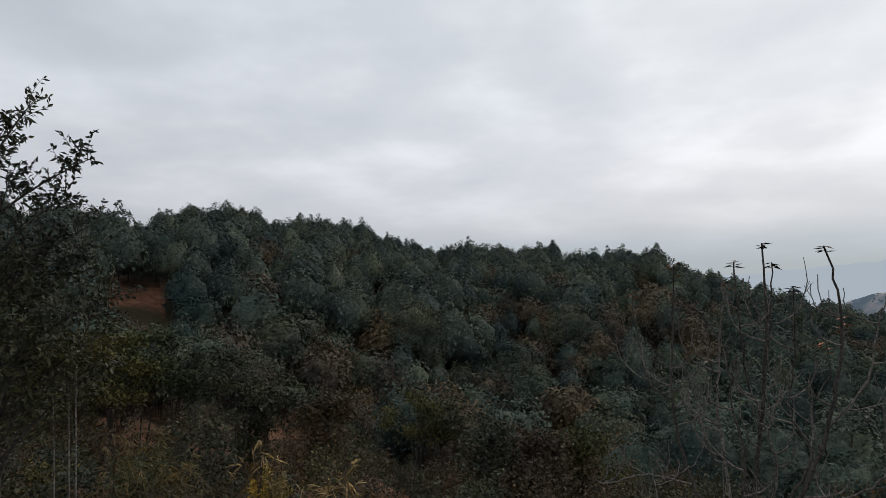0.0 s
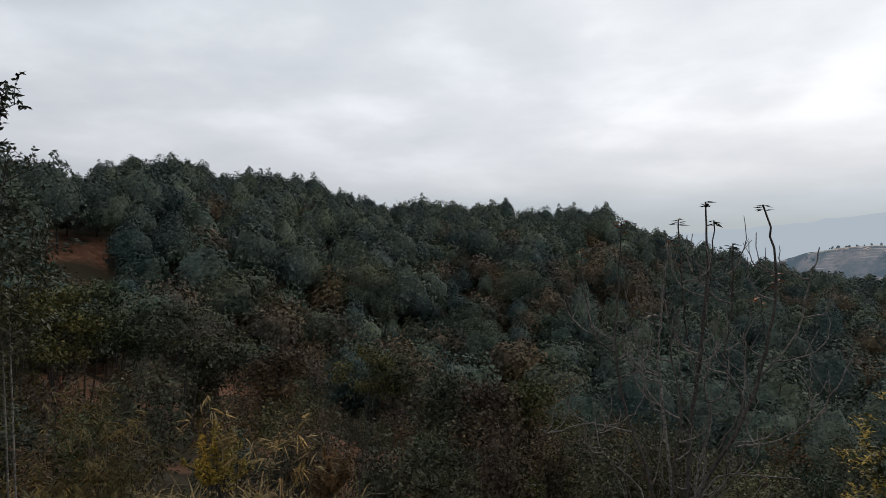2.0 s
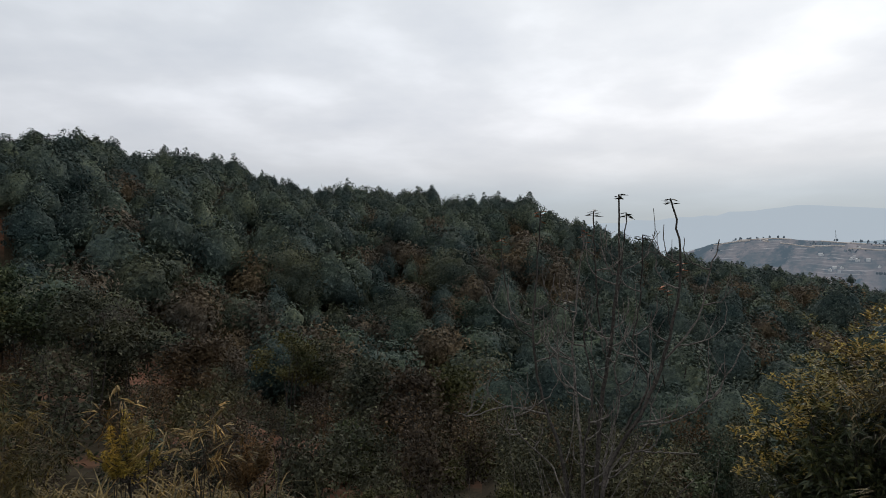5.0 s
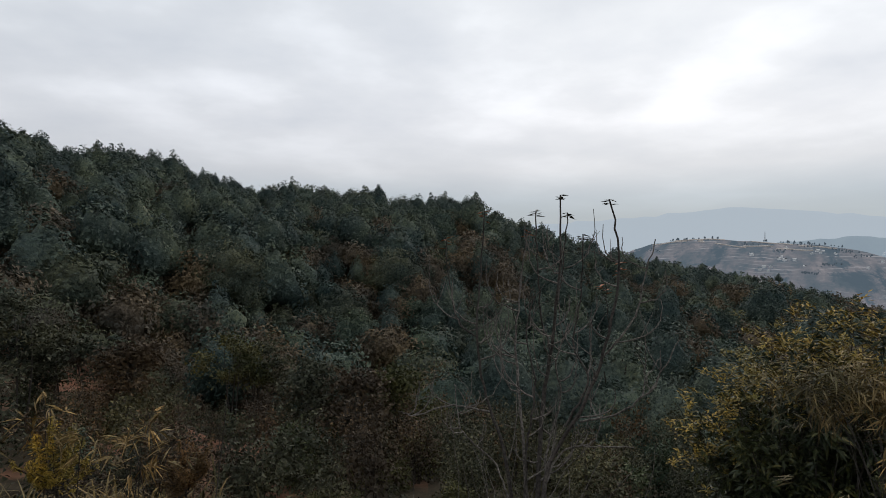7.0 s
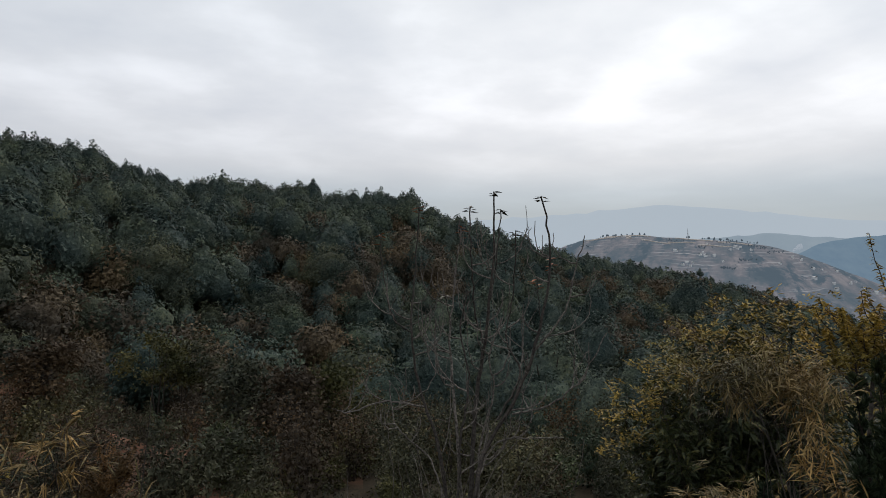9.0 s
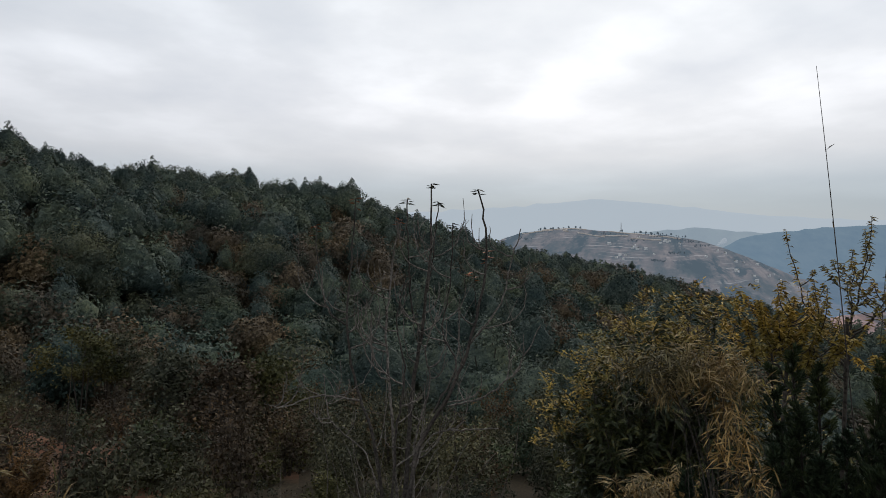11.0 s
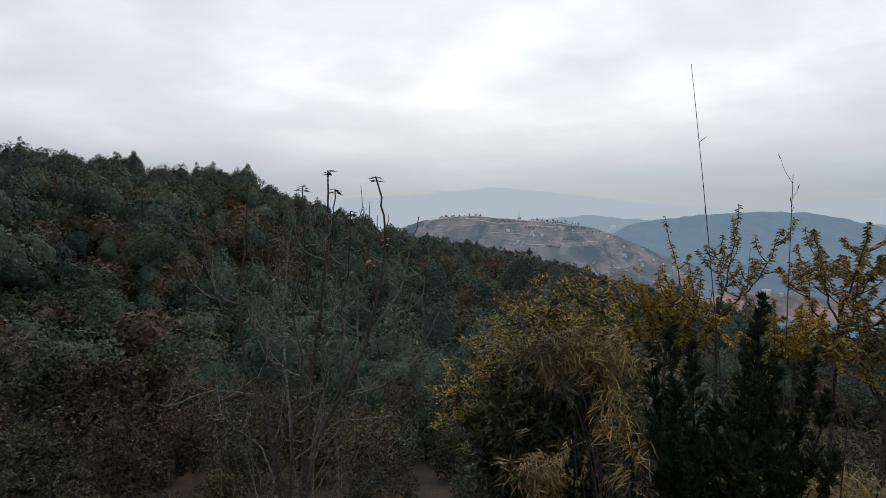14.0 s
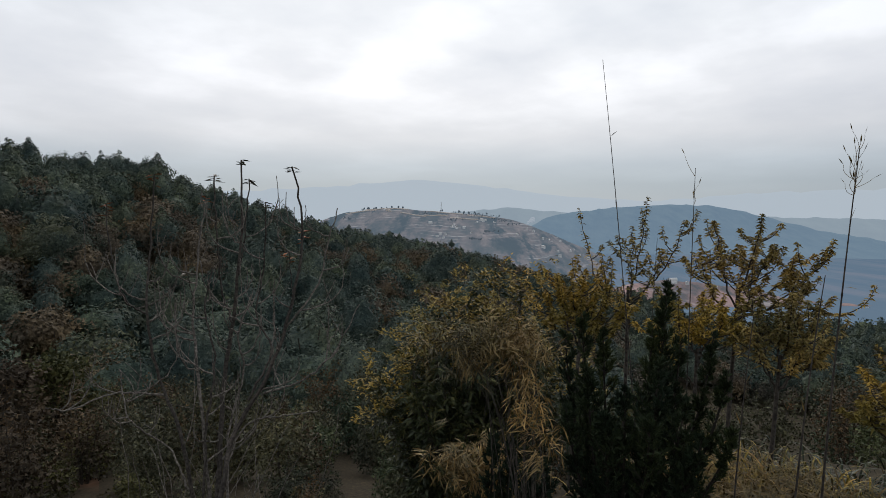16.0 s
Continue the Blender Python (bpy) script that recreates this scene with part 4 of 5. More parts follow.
def olive_bush():
    rng = np.random.default_rng(9)
    base = base_of(-46.5, 7.6)
    ob = thing("broadleaf_bush", base, "rounded olive-green bush with yellow new shoots", "bush")
    tips = []
    for k in range(84):
        az = -47.2 + rng.uniform(-1, 1) * 9.2
        s = 1 - abs((az + 47.6) / 10.2) ** 2.2
        lo, hi = -22.0, -22.0 + 13.8 * math.sqrt(max(0.02, s))
        tips.append((az, lo + (hi - lo) * rng.uniform(0.12, 1.0) ** 0.6, rng.uniform(6.7, 8.2), hi))
    tips += [(-46.3, -6.3, 7.3, -6), (-43.9, -8.9, 7.3, -8), (-49.1, -6.0, 7.2, -6), (-41.9, -10.4, 7.2, -10), (-52.7, -6.6, 7.2, -6), (-51.0, -7.6, 7.2, -7), (-39.2, -14.4, 7.2, -14), (-37.6, -15.0, 7.3, -14)]
    for az, el, d, hi in tips:
        tip = at(az, el, d, E16) - base
        line = bend((0, 0, 0.1), np.array([tip[0] * 0.55, tip[1] * 0.55, tip[2] * 0.3 + 0.1]), tip, 9)
        wood, leaf = Geo(), Geo()
        wood.tube(line, np.linspace(0.016, 0.004, 9), 5)
        fresh = el > hi - 3.0
        spray(wood, leaf, rng, line, 0.004, 22, 0.40, 14, 0.105, 0.037, 0.4, 0.35)
        b = part("branch", wood, M["twig"], ob)
        part("leaves", leaf, M["bush"], b)
        if fresh:
            sh = Geo()
            for j in range(12):
                c = tip + rng.normal(0, 0.17, 3) + np.array([0, 0, 0.06])
                n = 16
                w = rng.uniform(0, 2 * np.pi, n)
                way = np.stack([np.cos(w), np.sin(w), rng.uniform(0.2, 1.3, n)], 1)
                sh.leaves(c + rng.normal(0, 0.03, (n, 3)), way, np.tile((0, 0, 1.0), (n, 1)), 0.085 * rng.uniform(0.6, 1.2, n), 0.024, droop=0.3)
            tagged(part("shoot", sh, M["shoot"], b, "yellow-green young shoots"), kind="stuff")


def bamboo(az, d, tips, seed, label, mat="straw", per=60, size=0.17, name="bamboo", first=0.45):
    """Arching thin canes with fans of narrow leaves."""
    rng = np.random.default_rng(seed)
    base = base_of(az, d)
    ob = thing(name, base, label, "bamboo")
    for a, e, q in tips:
        tip = at(a, e, q, E16 if a < -36 else (0, 0, 0)) - base
        root = np.array([rng.uniform(-1, 1), rng.uniform(-1, 1), 0]) * min(0.2, 1.6 * size) - np.array([0, 0, 0.15])
        line = bend(root, np.array([root[0] * 0.6 + tip[0] * 0.4, root[1] * 0.6 + tip[1] * 0.4, max(tip[2], 0.3) * 1.15]), tip, 10)
        cane, leaf = Geo(), Geo()
        cane.tube(line, np.linspace(0.028, 0.010, 10) * size, 5)
        for k in range(per // 6):
            p = along(line, rng.uniform(first, 1.0)) + rng.normal(0, 0.5 * size, 3)
            n = 7
            head = rng.normal(size=3) * np.array([1, 1, 0.35]) + np.array([0, 0, -0.1])
            way = head + rng.normal(0, 0.55, (n, 3))
            leaf.leaves(np.tile(p, (n, 1)) + rng.normal(0, 0.012, (n, 3)), way, rng.normal(0, 0.4, (n, 3)) + np.array([0, 0, 1.0]), size * rng.uniform(0.6, 1.25, n), size * 0.088, fold=0.12, droop=0.3)
        c = part("cane", cane, M["twig"], ob)
        part("leaves", leaf, M[mat], c)


def juniper(az, d, spires, seed, label):
    rng = np.random.default_rng(seed)
    base = base_of(az, d)
    ob = thing("juniper", base, label, "conifer")
    for a, e, q, wide in spires:
        tip = at(a, e, q, E16 if a < -36 else (0, 0, 0)) - base
        root = np.array([tip[0] * 0.35, tip[1] * 0.35, -0.1])
        line = bend(root, np.array([tip[0] * 0.9, tip[1] * 0.9, tip[2] * 0.5]), tip, 10)
        wood, leaf = Geo(), Geo()
        wood.tube(line, np.linspace(0.014, 0.003, 10), 5)
        length = np.linalg.norm(tip - root)
        for k in range(int(62 * length)):
            t = rng.uniform(0.05, 1.0) ** 0.9
            p = along(line, t)
            w = rng.uniform(0, 2 * np.pi)
            out = wide * 1.35 * (1.05 - t) ** 0.8 * rng.uniform(0.35, 1.15)
            c = p + np.array([math.cos(w) * out, math.sin(w) * out, out * rng.uniform(0.8, 1.7)])
            tw = bend(p, (p + c) / 2 + np.array([math.cos(w), math.sin(w), -0.5]) * out * 0.2, c, 5)
            wood.tube(tw, np.linspace(0.004, 0.0015, 5), 3)
            n = 34
            u = rng.uniform(0.2, 1.05, n)
            pos = np.stack([np.interp(np.clip(u, 0, 1) * 4, np.arange(5), tw[:, i]) for i in range(3)], 1)
            way = (c - p) / (np.linalg.norm(c - p) + 1e-6) * 0.9 + rng.normal(0, 0.5, (n, 3)) + np.array([0, 0, 0.35])
            leaf.leaves(pos, way, rng.normal(size=(n, 3)), 0.042 * rng.uniform(0.6, 1.2, n), 0.011)
        s = part("stem", wood, M["resin"], ob)
        part("needles", leaf, M["juniper"], s)


def yellow_shrub(az, d, fork, tips, seed, label, mat="yellow", full=1.0):
    """A short trunk that forks into upcurved branches; leaves crowd towards the ends of the shoots and hang down."""
    rng = np.random.default_rng(seed)
    base = base_of(az, d)
    ob = thing("yellow_shrub", base, label, "shrub")
    eye = E16 if az < -36 else (0, 0, 0)
    root = at(*fork, d, eye) - base
    g = Geo()
    trunk = bend((0, 0, -0.15), (root[0] * 0.4 + 0.04, root[1] * 0.4, root[2] * 0.5), root, 10)
    g.tube(trunk, np.linspace(0.019, 0.013, 10), 6)
    part("trunk", g, M["twig"], ob, smooth=True)
    for a, e in tips:
        tip = at(a, e, d + rng.uniform(-0.3, 0.3), eye) - base
        p = along(trunk, rng.uniform(0.7, 1.0))
        line = bend(p, p + (tip - p) * np.array([0.75, 0.75, 0.3]), tip, 14)
        line[1:-1] += rng.normal(0, 0.008, (12, 3))
        wood, leaf = Geo(), Geo()
        wood.tube(line, np.linspace(0.010, 0.0025, 14), 5)
        shoots = [(line, 0.42, int(100 * full), 1.0)]
        for k in range(int(4 * full) + 1):
            p = along(line, rng.uniform(0.3, 0.9))
            w = rng.uniform(0, 2 * np.pi)
            q = p + np.array([math.cos(w) * 0.17, math.sin(w) * 0.17, rng.uniform(0.06, 0.26)]) * rng.uniform(0.7, 1.3)
            side = bend(p, p + (q - p) * np.array([0.9, 0.9, 0.3]), q, 14)
            wood.tube(side, np.linspace(0.005, 0.002, 14), 4)
            shoots.append((side, 0.2, int(34 * min(full, 1.4)), 0.85))
        for path, low, n, long in shoots:
            u = low + (1 - low) * rng.uniform(0, 1, n) ** 0.6
            pos = np.stack([np.interp(u * 13, np.arange(14), path[:, i]) for i in range(3)], 1)
            w = rng.uniform(0, 2 * np.pi, n)
            way = np.stack([np.cos(w), np.sin(w), rng.uniform(0.3, 1.2, n)], 1)
            leaf.leaves(pos, way, rng.normal(0, 0.5, (n, 3)) + np.array([0, 0, 0.7]), 0.088 * long * rng.uniform(0.6, 1.15, n) * (1.15 - 0.55 * (u - low) / (1 - low)), 0.021, droop=0.7)
        b = part("branch", wood, M["twig"], ob)
        part("leaves", leaf, M[mat], b)


def stalk(az0, d, tip, label, thick=0.0045, plume=0, name="grass_stalk"):
    rng = np.random.default_rng(int(abs(tip[0] * 100)))
    base = base_of(az0, d)
    top = at(*tip, E16 if az0 < -36 else (0, 0, 0)) - base
    ob = thing(name, base, label, "grass stalk", "tall grass stalks")
    g = Geo()
    line = bend((0, 0, -0.1), top * 0.5 + np.array([0.04, 0.02, 0.1]), top, 16)
    g.tube(line, np.linspace(thick, thick * 0.35, 16), 5)
    for k in range(3, 15, 3):
        g.tube([line[k] - (line[k] - line[k - 1]) * 0.06, line[k] + (line[k + 1] - line[k]) * 0.06], thick * 1.3 * (1 - k / 22), 5)
    part("culm", g, M["twig"], ob, smooth=True)
    if plume:
        h = Geo()
        for k in range(plume):
            p = along(line, 1 - rng.uniform(0, 0.14))
            e = p + np.array([rng.normal(0, 0.026), rng.normal(0, 0.026), rng.uniform(0.04, 0.15)])
            h.tube(bend(p, (p + e) / 2 + rng.normal(0, 0.02, 3), e, 5), np.linspace(0.002, 0.001, 5), 3)
            h.leaves([e], [e - p], [(0.3, 0.2, 1)], 0.05, 0.007)
        part("plume", h, M["straw"], ob, "dry feathery plume")
    for t in (0.42, 0.62, 0.8):
        h = Geo()
        h.leaves([along(line, t)], rng.normal(size=(1, 3)) * 0.4 + np.array([0, 0, 1]), rng.normal(size=(1, 3)), 0.11, 0.008, droop=0.2)
        part("leaf", h, M["straw"], ob)


def tussock(az, d, count, length, seed, label, mat="straw", spread=0.3, width=0.012, rise=1.0):
    """A clump of arching grass blades, each bent in three pieces."""
    rng = np.random.default_rng(seed)
    base = base_of(az, d)
    ob = thing("grass_clump", base, label, "grass", "grass clumps")
    g = Geo()
    for k in range(count):
        w = rng.uniform(0, 2 * np.pi)
        s = np.array([rng.normal(0, spread), rng.normal(0, spread), -0.05])
        ln = length * rng.uniform(0.5, 1.2)
        out = np.array([math.cos(w), math.sin(w), 0]) * ln * rng.uniform(0.3, 0.9)
        mid = s + out * 0.35 + np.array([0, 0, ln * rng.uniform(0.5, 0.9) * rise])
        tip = s + out + np.array([0, 0, ln * rng.uniform(0.0, 0.75) * rise])
        c = bend(s, mid, tip, 5)
        side = np.array([-math.sin(w), math.cos(w), 0]) * width
        ws = np.array([0.6, 1.0, 0.9, 0.6, 0.05])[:, None]
        v = np.stack([c - side * ws, c + side * ws], 1).reshape(-1, 3)
        i = np.arange(4) * 2
        g.add(v, np.stack([i, i + 1, i + 3, i + 2], 1))
    tagged(part("tuft", g, M[mat], ob), kind="stuff")


bare_shrub()
left_tree()
olive_bush()
bamboo(-54.5, 2.6, [(-41.2 - 0.7 * i, -11.4 + 0.1 * i - 0.8 * (i % 4), 2.45 + 0.05 * (i % 5)) for i in range(0, 17, 2)] + [(-43 - 0.9 * i, -10.4 - 0.8 * (i % 3), 2.5) for i in range(10)], 31, "dry tan bamboo arching over with narrow leaves", "straw", 72, 0.066, first=0.74)
bamboo(-54.8, 2.6, [(-50.6 - 0.35 * i, -12.5 - 1.1 * i, 2.4) for i in range(8)] + [(-53.0, -11.8, 2.4), (-52.2, -11.0, 2.45)], 33, "dry tan bamboo hanging beside the juniper", "straw", 60, 0.066, first=0.72)
bamboo(-48, 4.2, [(-42.5 - 0.75 * i, -20.9 - 0.8 * (i % 3), 3.9 + 0.1 * (i % 3)) for i in range(15)], 32, "low dry bamboo leaves at the bank's edge", "straw", 80, 0.105)
juniper(-61.5, 3.9, [(-63.8, -5.9, 3.8, 0.13), (-56.5, -8.7, 3.7, 0.12), (-55.0, -10.3, 3.8, 0.10), (-58.4, -10.0, 3.8, 0.10), (-62.6, -9.6, 3.8, 0.11), (-65.0, -10.4, 3.9, 0.10), (-67.6, -9.8, 4.0, 0.06),
                     (-68.8, -12.6, 3.9, 0.08), (-57.0, -13.5, 3.6, 0.13), (-60.4, -15.0, 3.5, 0.12), (-63.2, -12.5, 3.6, 0.15), (-65.4, -15.5, 3.6, 0.13), (-69.2, -17.6, 3.7, 0.09),
                     (-55.2, -17.0, 3.6, 0.12), (-58.6, -17.5, 3.5, 0.14), (-62.6, -17.5, 3.5, 0.16), (-66.8, -18.5, 3.6, 0.12)], 41, "dark green juniper with several upright spires")
juniper(-49.5, 3.6, [(-48.4, -19.6, 3.5, 0.10), (-50.2, -19.0, 3.5, 0.09), (-51.8, -20.8, 3.5, 0.11), (-53.5, -21.5, 3.5, 0.12)], 42, "small dark juniper in front of dry bamboo")
yellow_shrub(-61.0, 6.0, (-60.5, -5.9), [(-56.2, 1.0), (-62.0, 2.0), (-65.2, -0.1), (-56.0, -3.2), (-60.8, -0.6), (-63.4, -2.6), (-58.2, -3.0)], 51, "open yellowing shrub with upcurved leafy shoots")
yellow_shrub(-69.2, 5.8, (-69.4, -5.4), [(-67.6, -0.3), (-71.0, 0.4), (-69.7, -2.2), (-72.0, -2.0), (-73.7, -2.9), (-75.6, -2.4), (-77.4, -7.3), (-66.4, -2.8), (-70.6, -3.4), (-74.6, -5.0)], 52,
             "yellow-leaved shrub with drooping pointed leaves", full=1.6)
yellow_shrub(-56.5, 5.4, (-56.4, -9.0), [(-54.2, -4.9), (-56.4, -5.2), (-58.8, -5.8), (-53.2, -6.6), (-57.6, -6.6), (-55.4, -6.4), (-60.2, -7.4)], 54, "golden-leaved shrub behind the juniper", "gold", full=2.2)
yellow_shrub(-66.5, 5.5, (-66.3, -11.0), [(-64.0, -6.6), (-66.8, -6.0), (-68.4, -7.4), (-65.4, -8.6), (-69.8, -9.0), (-63.0, -8.8), (-67.4, -9.6)], 55, "low olive-yellow shrub with many small leaves", "shoot", full=1.8)
yellow_shrub(-72.5, 5.4, (-72.6, -11.0), [(-71.0, -6.4), (-73.4, -6.0), (-75.2, -7.4), (-74.2, -9.6), (-70.6, -8.8), (-76.2, -9.2), (-72.4, -8.2)], 56, "bushy shrub with yellow and olive leaves", "yellow", full=2.0)
yellow_shrub(-80.5, 5.2, (-80.6, -16.0), [(-78.2, -13.8), (-79.8, -12.2), (-81.5, -11.0), (-84, -10), (-80.4, -14.4)], 53, "low shrub with bright golden leaves", "gold", full=2.0)
stalk(-63.0, 4.5, (-58.1, 13.9, 4.8), "tall thin dry grass stalk rising above the shrubs", 0.005)
stalk(-66.4, 4.2, (-65.9, 4.4, 4.2), "thin dry grass stalk with a small seed head", 0.005, 3)
stalk(-76.2, 4.3, (-77.6, 5.4, 4.2), "dry reed with a feathery plume", 0.0075, 18)
stalk(-70.2, 4.2, (-70.6, -8.0, 4.2), "thin brown stalk among straw", 0.006)
stalk(-74.4, 4.2, (-75.6, -4.4, 4.2), "bare brown stalk leaning over the straw", 0.007)
stalk(-62.9, 5.2, (-62.9, -1.6, 5.0), "thin dry stalk in the shrub", 0.004)
stalk(4.6, 7.0, (2.5, -9.6, 7.2), "pale thin stem leaning over the brown scrub", 0.008)
stalk(28.2, 8.0, (27.6, -7.0, 8.0), "pale thin stem in the bamboo grass", 0.008)
for i in range(34):
    a = -63 - 24 * ((i * 0.618) % 1)
    q = 3.2 + 2.6 * ((i * 0.377) % 1)
    tussock(a, q, 240, 0.3 + 0.14 * ((i * 0.73) % 1), 60 + i, "dry tan straw lying over the bank", "matted" if i % 4 else "bamboo", 0.3, 0.006, 0.5)
for i in range(9):
    tussock(-67 - 1.7 * i, 4.9 + 0.35 * (i % 3), 200, 0.30, 160 + i, "green leafy grass among the straw", "shoot" if i % 3 == 0 else "bush", 0.34, 0.007, 0.7)
for i in range(16):
    a = 31 - 27 * ((i * 0.618) % 1)
    q = 7.6 + 2.8 * ((i * 0.377) % 1)
    tussock(a, q, 260, 0.75 + 0.3 * ((i * 0.53) % 1), 90 + i, "yellow-brown bamboo grass in thick clumps", "bamboo" if i % 3 else "straw", 0.4, 0.014)
bamboo(15.5, 8.2, [(16.6, -11.4, 8.0), (15.2, -13.5, 8.0), (13.5, -14.5, 7.8), (18, -14, 8.0), (16, -12.5, 7.7)], 71, "pale bamboo grass with fanned leaves over a mossy bush", "straw", 30, 0.24)
bamboo(9.5, 8.0, [(11.3, -14.6, 7.8), (14, -17, 7.4), (7.2, -16.8, 7.4), (9.0, -15, 7.5), (12, -15.2, 7.6), (8.6, -13.4, 7.8), (6, -15.6, 7.6), (10, -16.4, 7.4), (12.5, -16, 7.6)], 72, "pale bamboo grass with long fanned leaves", "straw", 28, 0.22)
bamboo(24, 8.6, [(27.5, -10.5, 8.2), (25.4, -12.5, 8.0), (23.4, -13, 8.0), (29.0, -14, 7.8), (26, -15, 7.6), (26.5, -9.6, 8.4), (24.2, -10.0, 8.5), (22.0, -12.5, 8.2), (28.0, -12.0, 8.2), (20, -15, 8.2)]
       + [(21 + 1.1 * i, -15.5 - 1.2 * (i % 3), 7.6 + 0.1 * (i % 4)) for i in range(10)], 73, "yellow bamboo clump with drooping leaves", "bamboo", 130, 0.17)
# a mossy bush under the pale bamboo fans
yellow_shrub(15.6, 8.3, (15.6, -18.0), [(14.6, -13.6), (16.0, -12.6), (17.0, -13.8), (15.2, -15.2), (13.6, -16.0), (17.4, -16.2), (16.2, -16.6)], 57, "mossy olive-green bush among bamboo grass", "shoot", full=2.4)
yellow_shrub(6.2, 8.0, (6.2, -19.5), [(5.0, -17.0), (6.4, -16.4), (7.4, -17.6), (5.6, -18.4), (6.9, -18.6)], 58, "small orange-brown bush at the bank's edge", "orange", full=2.4)


# a leafless tree on the crest
def crest_tree():
    rng = np.random.default_rng(15)
    x, y = -math.sin(radians(-0.5)) * 137, math.cos(radians(-0.5)) * 137
    ob = thing("bare_tree", (x, y, height(x, y)), "pale leafless tree on the wooded crest", "tree")
    top = EYE + 137 * math.tan(radians(6.35)) - height(x, y)
    g = Geo()
    g.tube(bend((0, 0, -0.3), (0.1, 0, top * 0.4), (0, 0, top * 0.6), 5), np.linspace(0.12, 0.07, 5), 5)
    part("trunk", g, M["pale"], ob)
    for k in range(16):
        p = np.array([0, 0, top * rng.uniform(0.4, 0.6)])
        e = np.array([rng.normal(0, 1.3), rng.normal(0, 1.0), top * rng.uniform(0.75, 1.0)])
        g = Geo()
        line = bend(p, (p + e) / 2 + np.array([e[0] * 0.2, 0, -0.2]), e, 6)
        g.tube(line, np.linspace(0.06, 0.02, 6), 4)
        for j in range(5):
            s = along(line, rng.uniform(0.4, 1.0))
            g.tube([s, s + rng.normal(0, 0.35, 3) + np.array([0, 0, 0.35])], [0.03, 0.015], 3)
        part("branch", g, M["pale"], ob)


crest_tree()


# ---- the far hill: houses, trees, mast, smoke ----
def on_far_hill(az, share):
    """A place on the front of the terraced hill: share 0 is its crest."""
    e = float(np.interp(-az, [-p[0] for p in FAR], [p[1] for p in FAR]))
    top = EYE + 2200 * math.tan(radians(e))
    r = 2200 - 1000 * share
    z = top * (1 - share ** 1.15) - 128 * share ** 1.15
    return np.array([-math.sin(radians(az)) * r, math.cos(radians(az)) * r, z])


def share_of(az, el):
    """How far down the front of the hill a place shows at that height."""
    return min((q / 200 for q in range(2, 150)), key=lambda q: abs(EYE + math.hypot(*on_far_hill(az, q)[:2]) * math.tan(radians(el)) - on_far_hill(az, q)[2]))


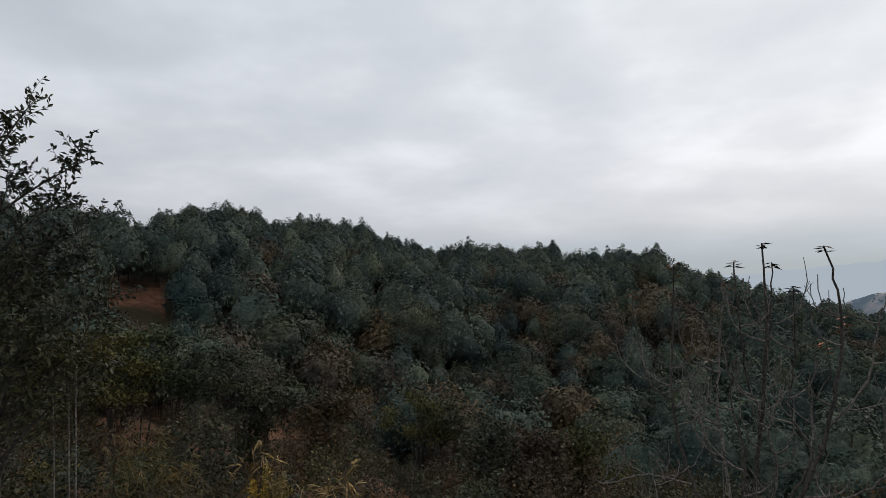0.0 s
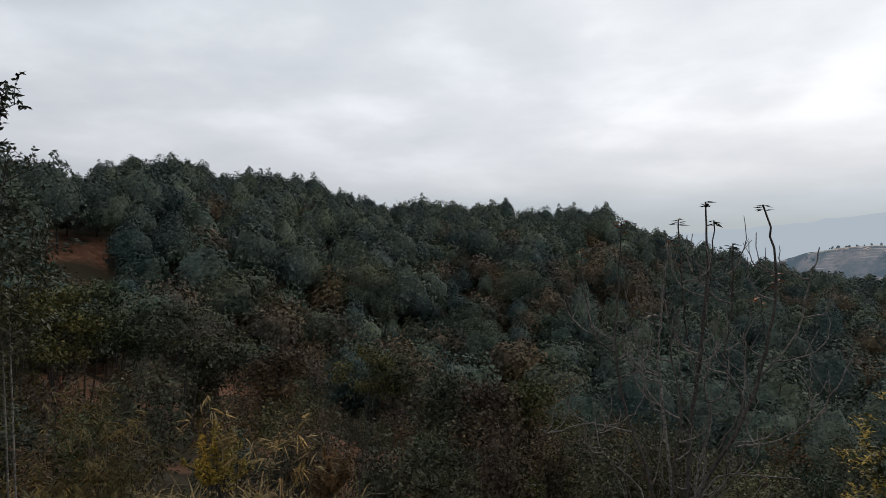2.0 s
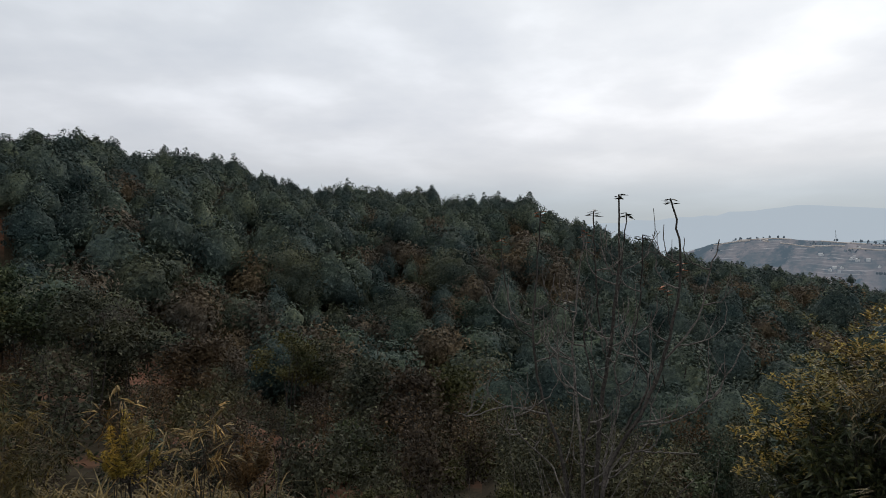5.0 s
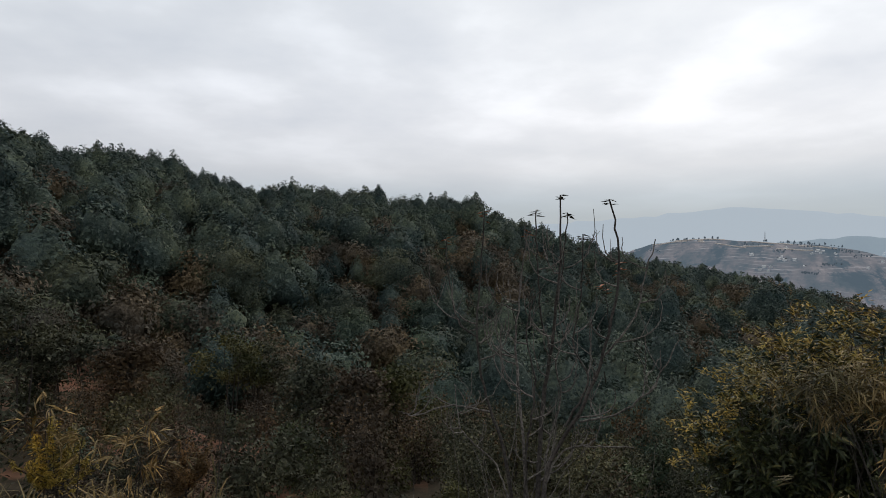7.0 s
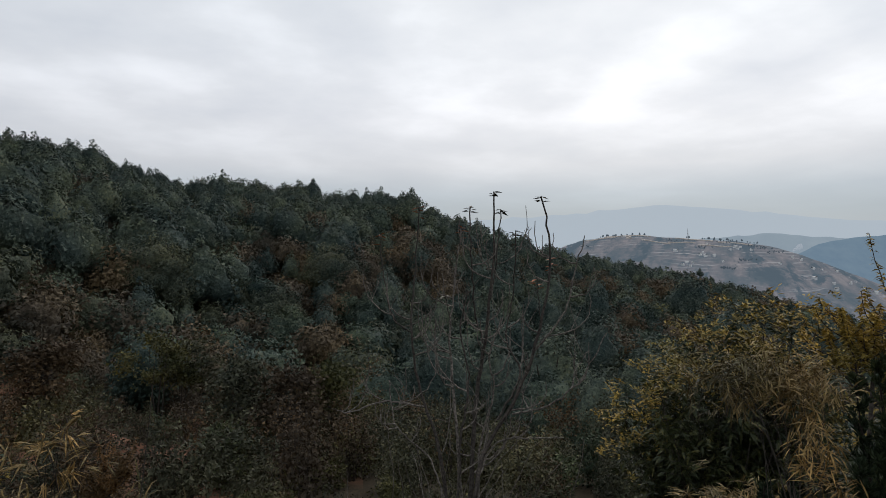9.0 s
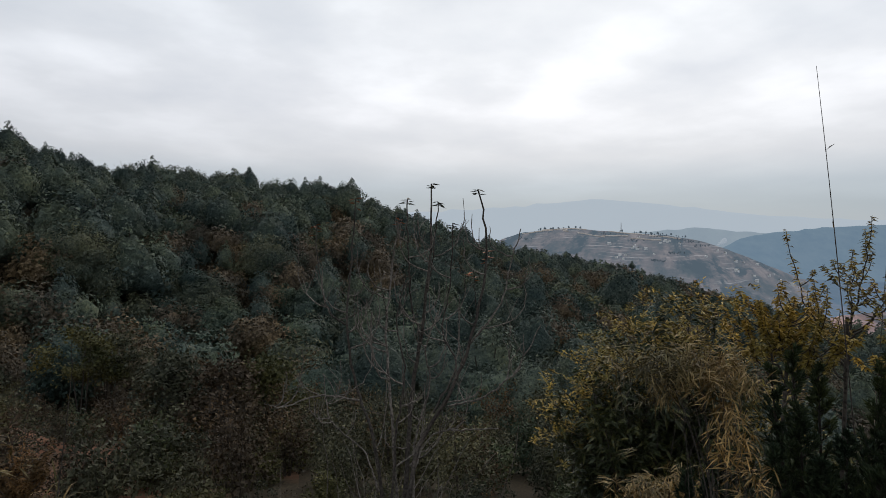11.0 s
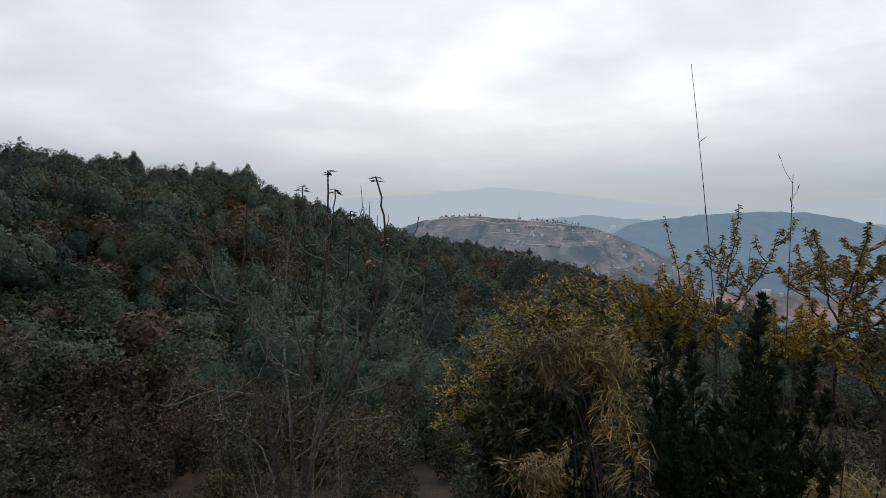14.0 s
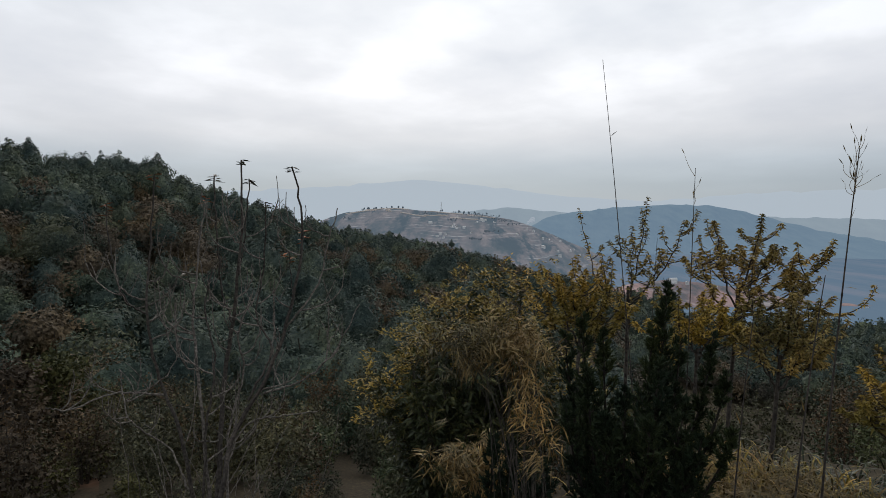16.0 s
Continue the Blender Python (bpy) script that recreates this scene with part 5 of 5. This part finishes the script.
def far_things():
    rng = np.random.default_rng(77)
    walls, roof = Geo(), Geo()
    walls.box((-4, -3, -2), (4, 3, 5))
    roof.add([(-4.5, -3.5, 5), (4.5, -3.5, 5), (4.5, 0, 7), (-4.5, 0, 7), (-4.5, 3.5, 5), (4.5, 3.5, 5)], [(0, 1, 2, 3), (3, 2, 5, 4), (0, 4, 5, 1)])
    house = thing("house", (0, 0, 0), "small white village house with grey roof", "house", "houses of the far village")
    part("wall", walls, M["plaster"], house)
    part("roof", roof, M["tile"], house)
    # hamlets: direction and height of each house as seen from the bank
    spots = [(-43.5, -1.4), (-43.8, -1.7), (-44.0, -1.4), (-44.8, -0.5), (-45.0, -0.8), (-45.7, -0.8), (-45.1, 0.2), (-47.3, -0.1), (-47.7, -0.1), (-46.9, -0.3), (-48.5, -0.3), (-46.4, -1.3),
             (-51.5, -0.9), (-52.1, -1.1), (-52.9, -1.8), (-53.5, -1.9), (-54.5, -2.0), (-54.3, -3.0), (-54.5, -3.4), (-42.6, -0.4), (-43.2, -1.6), (-44.6, -0.7), (-47.5, -0.2), (-55.4, -2.9),
             (-56.2, -3.3), (-57.0, -3.6), (-53.0, -2.6), (-50.6, -1.4)]
    spots = [(az, share_of(az, el)) for az, el in spots]
    for i, (az, s) in enumerate(spots):
        p = on_far_hill(az, s)
        m = pose(*p, 0, 0, rng.uniform(0, 180)) @ Matrix.Diagonal((rng.uniform(0.7, 1.25),) * 3 + (1,))
        if i == 0:
            house.matrix_basis = m
        else:
            c = copy_thing(house, Matrix())
            c.matrix_basis = m
    for az, el, size in ((-62.6, -5.5, 0.9), (-64.2, -5.5, 1.2), (-65.4, -5.6, 0.8), (-67.6, -5.9, 0.7), (-70.4, -6.2, 0.6), (-74.2, -6.9, 0.6), (-75.4, -6.9, 0.7), (-77.0, -7.0, 0.5), (-78.4, -6.9, 0.6)):
        c = copy_thing(house, Matrix())
        c.matrix_basis = pose(*at(az, el, 1085), 0, 0, rng.uniform(0, 180)) @ Matrix.Diagonal((size * 1.4, size, size, 1))
    for k, (a0, s0, a1, s1) in enumerate(((-36.6, 0.012, -40.6, 0.016), (-38.4, 0.015, -38.9, 0.05), (-38.9, 0.05, -38.5, 0.075), (-38.5, 0.075, -39.0, 0.1), (-42.6, 0.03, -45.6, 0.05),
                                          (-42.0, 0.16, -44.2, 0.12), (-34.8, 0.05, -37.6, 0.045), (-46.0, 0.07, -48.6, 0.075), (-44.4, 0.17, -47.0, 0.17), (-39.8, 0.13, -42.2, 0.19))):
        t = np.linspace(0, 1, 14)
        p = np.array([on_far_hill(a0 + (a1 - a0) * q, s0 + (s1 - s0) * q + 0.004 * math.sin(9 * q + k)) for q in t]) + np.array([0, 0, 2.5])
        g = Geo()
        w = np.array([0, 0, 2.6])
        u = p / np.linalg.norm(p, axis=1)[:, None] * -4.0
        g.add(np.stack([p + u, p + w * 0.4, p - w - u, p - w + u], 1).reshape(-1, 3), [(i * 4 + j, i * 4 + (j + 1) % 4, i * 4 + 4 + (j + 1) % 4, i * 4 + 4 + j) for i in range(13) for j in range(4)])
        tagged(part("road", g, M["track"]), "pale unpaved track across the far terraced hill", "track", kind="structure")
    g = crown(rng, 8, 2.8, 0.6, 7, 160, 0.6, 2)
    # leaves and trunk both carry the painted haze glow
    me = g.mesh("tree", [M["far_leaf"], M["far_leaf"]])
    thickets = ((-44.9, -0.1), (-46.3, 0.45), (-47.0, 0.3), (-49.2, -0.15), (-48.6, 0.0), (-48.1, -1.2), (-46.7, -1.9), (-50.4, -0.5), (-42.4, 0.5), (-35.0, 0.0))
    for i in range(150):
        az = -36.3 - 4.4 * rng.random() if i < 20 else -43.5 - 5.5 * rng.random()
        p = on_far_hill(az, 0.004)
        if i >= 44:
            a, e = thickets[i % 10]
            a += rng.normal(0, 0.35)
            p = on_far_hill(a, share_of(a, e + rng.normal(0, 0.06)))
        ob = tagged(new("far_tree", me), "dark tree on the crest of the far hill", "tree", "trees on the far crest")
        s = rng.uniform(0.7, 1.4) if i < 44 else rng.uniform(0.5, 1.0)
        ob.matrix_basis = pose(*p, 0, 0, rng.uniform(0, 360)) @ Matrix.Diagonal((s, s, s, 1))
    p = on_far_hill(-43.6, 0.01)
    g = Geo()
    for a in range(4):
        w = a * math.pi / 2
        g.tube([(math.cos(w) * 3, math.sin(w) * 3, -4), (math.cos(w) * 0.5, math.sin(w) * 0.5, 34)], [0.5, 0.3], 4)
    for z in (6, 14, 22):
        g.tube([(-2, 0, z), (2, 0, z + 2)], 0.25, 4)
    ob = part("radio_mast", g, M["steel"])
    ob.location = p
    tagged(ob, "grey steel lattice mast on the far hill", "mast")
    g = Geo()
    for i in range(9):
        g.ball((i * 4.5 + rng.normal(0, 2), 0, i * 2.0 + rng.normal(0, 2)), (5 + 1.1 * i, 6, 3 + 1.2 * i), rng, 0.12, fine=4)
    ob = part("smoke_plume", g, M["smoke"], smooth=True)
    ob.location = at(-51.6, -0.3, 2900)
    tagged(ob, "thin white smoke rising from a far field", "smoke")


far_things()
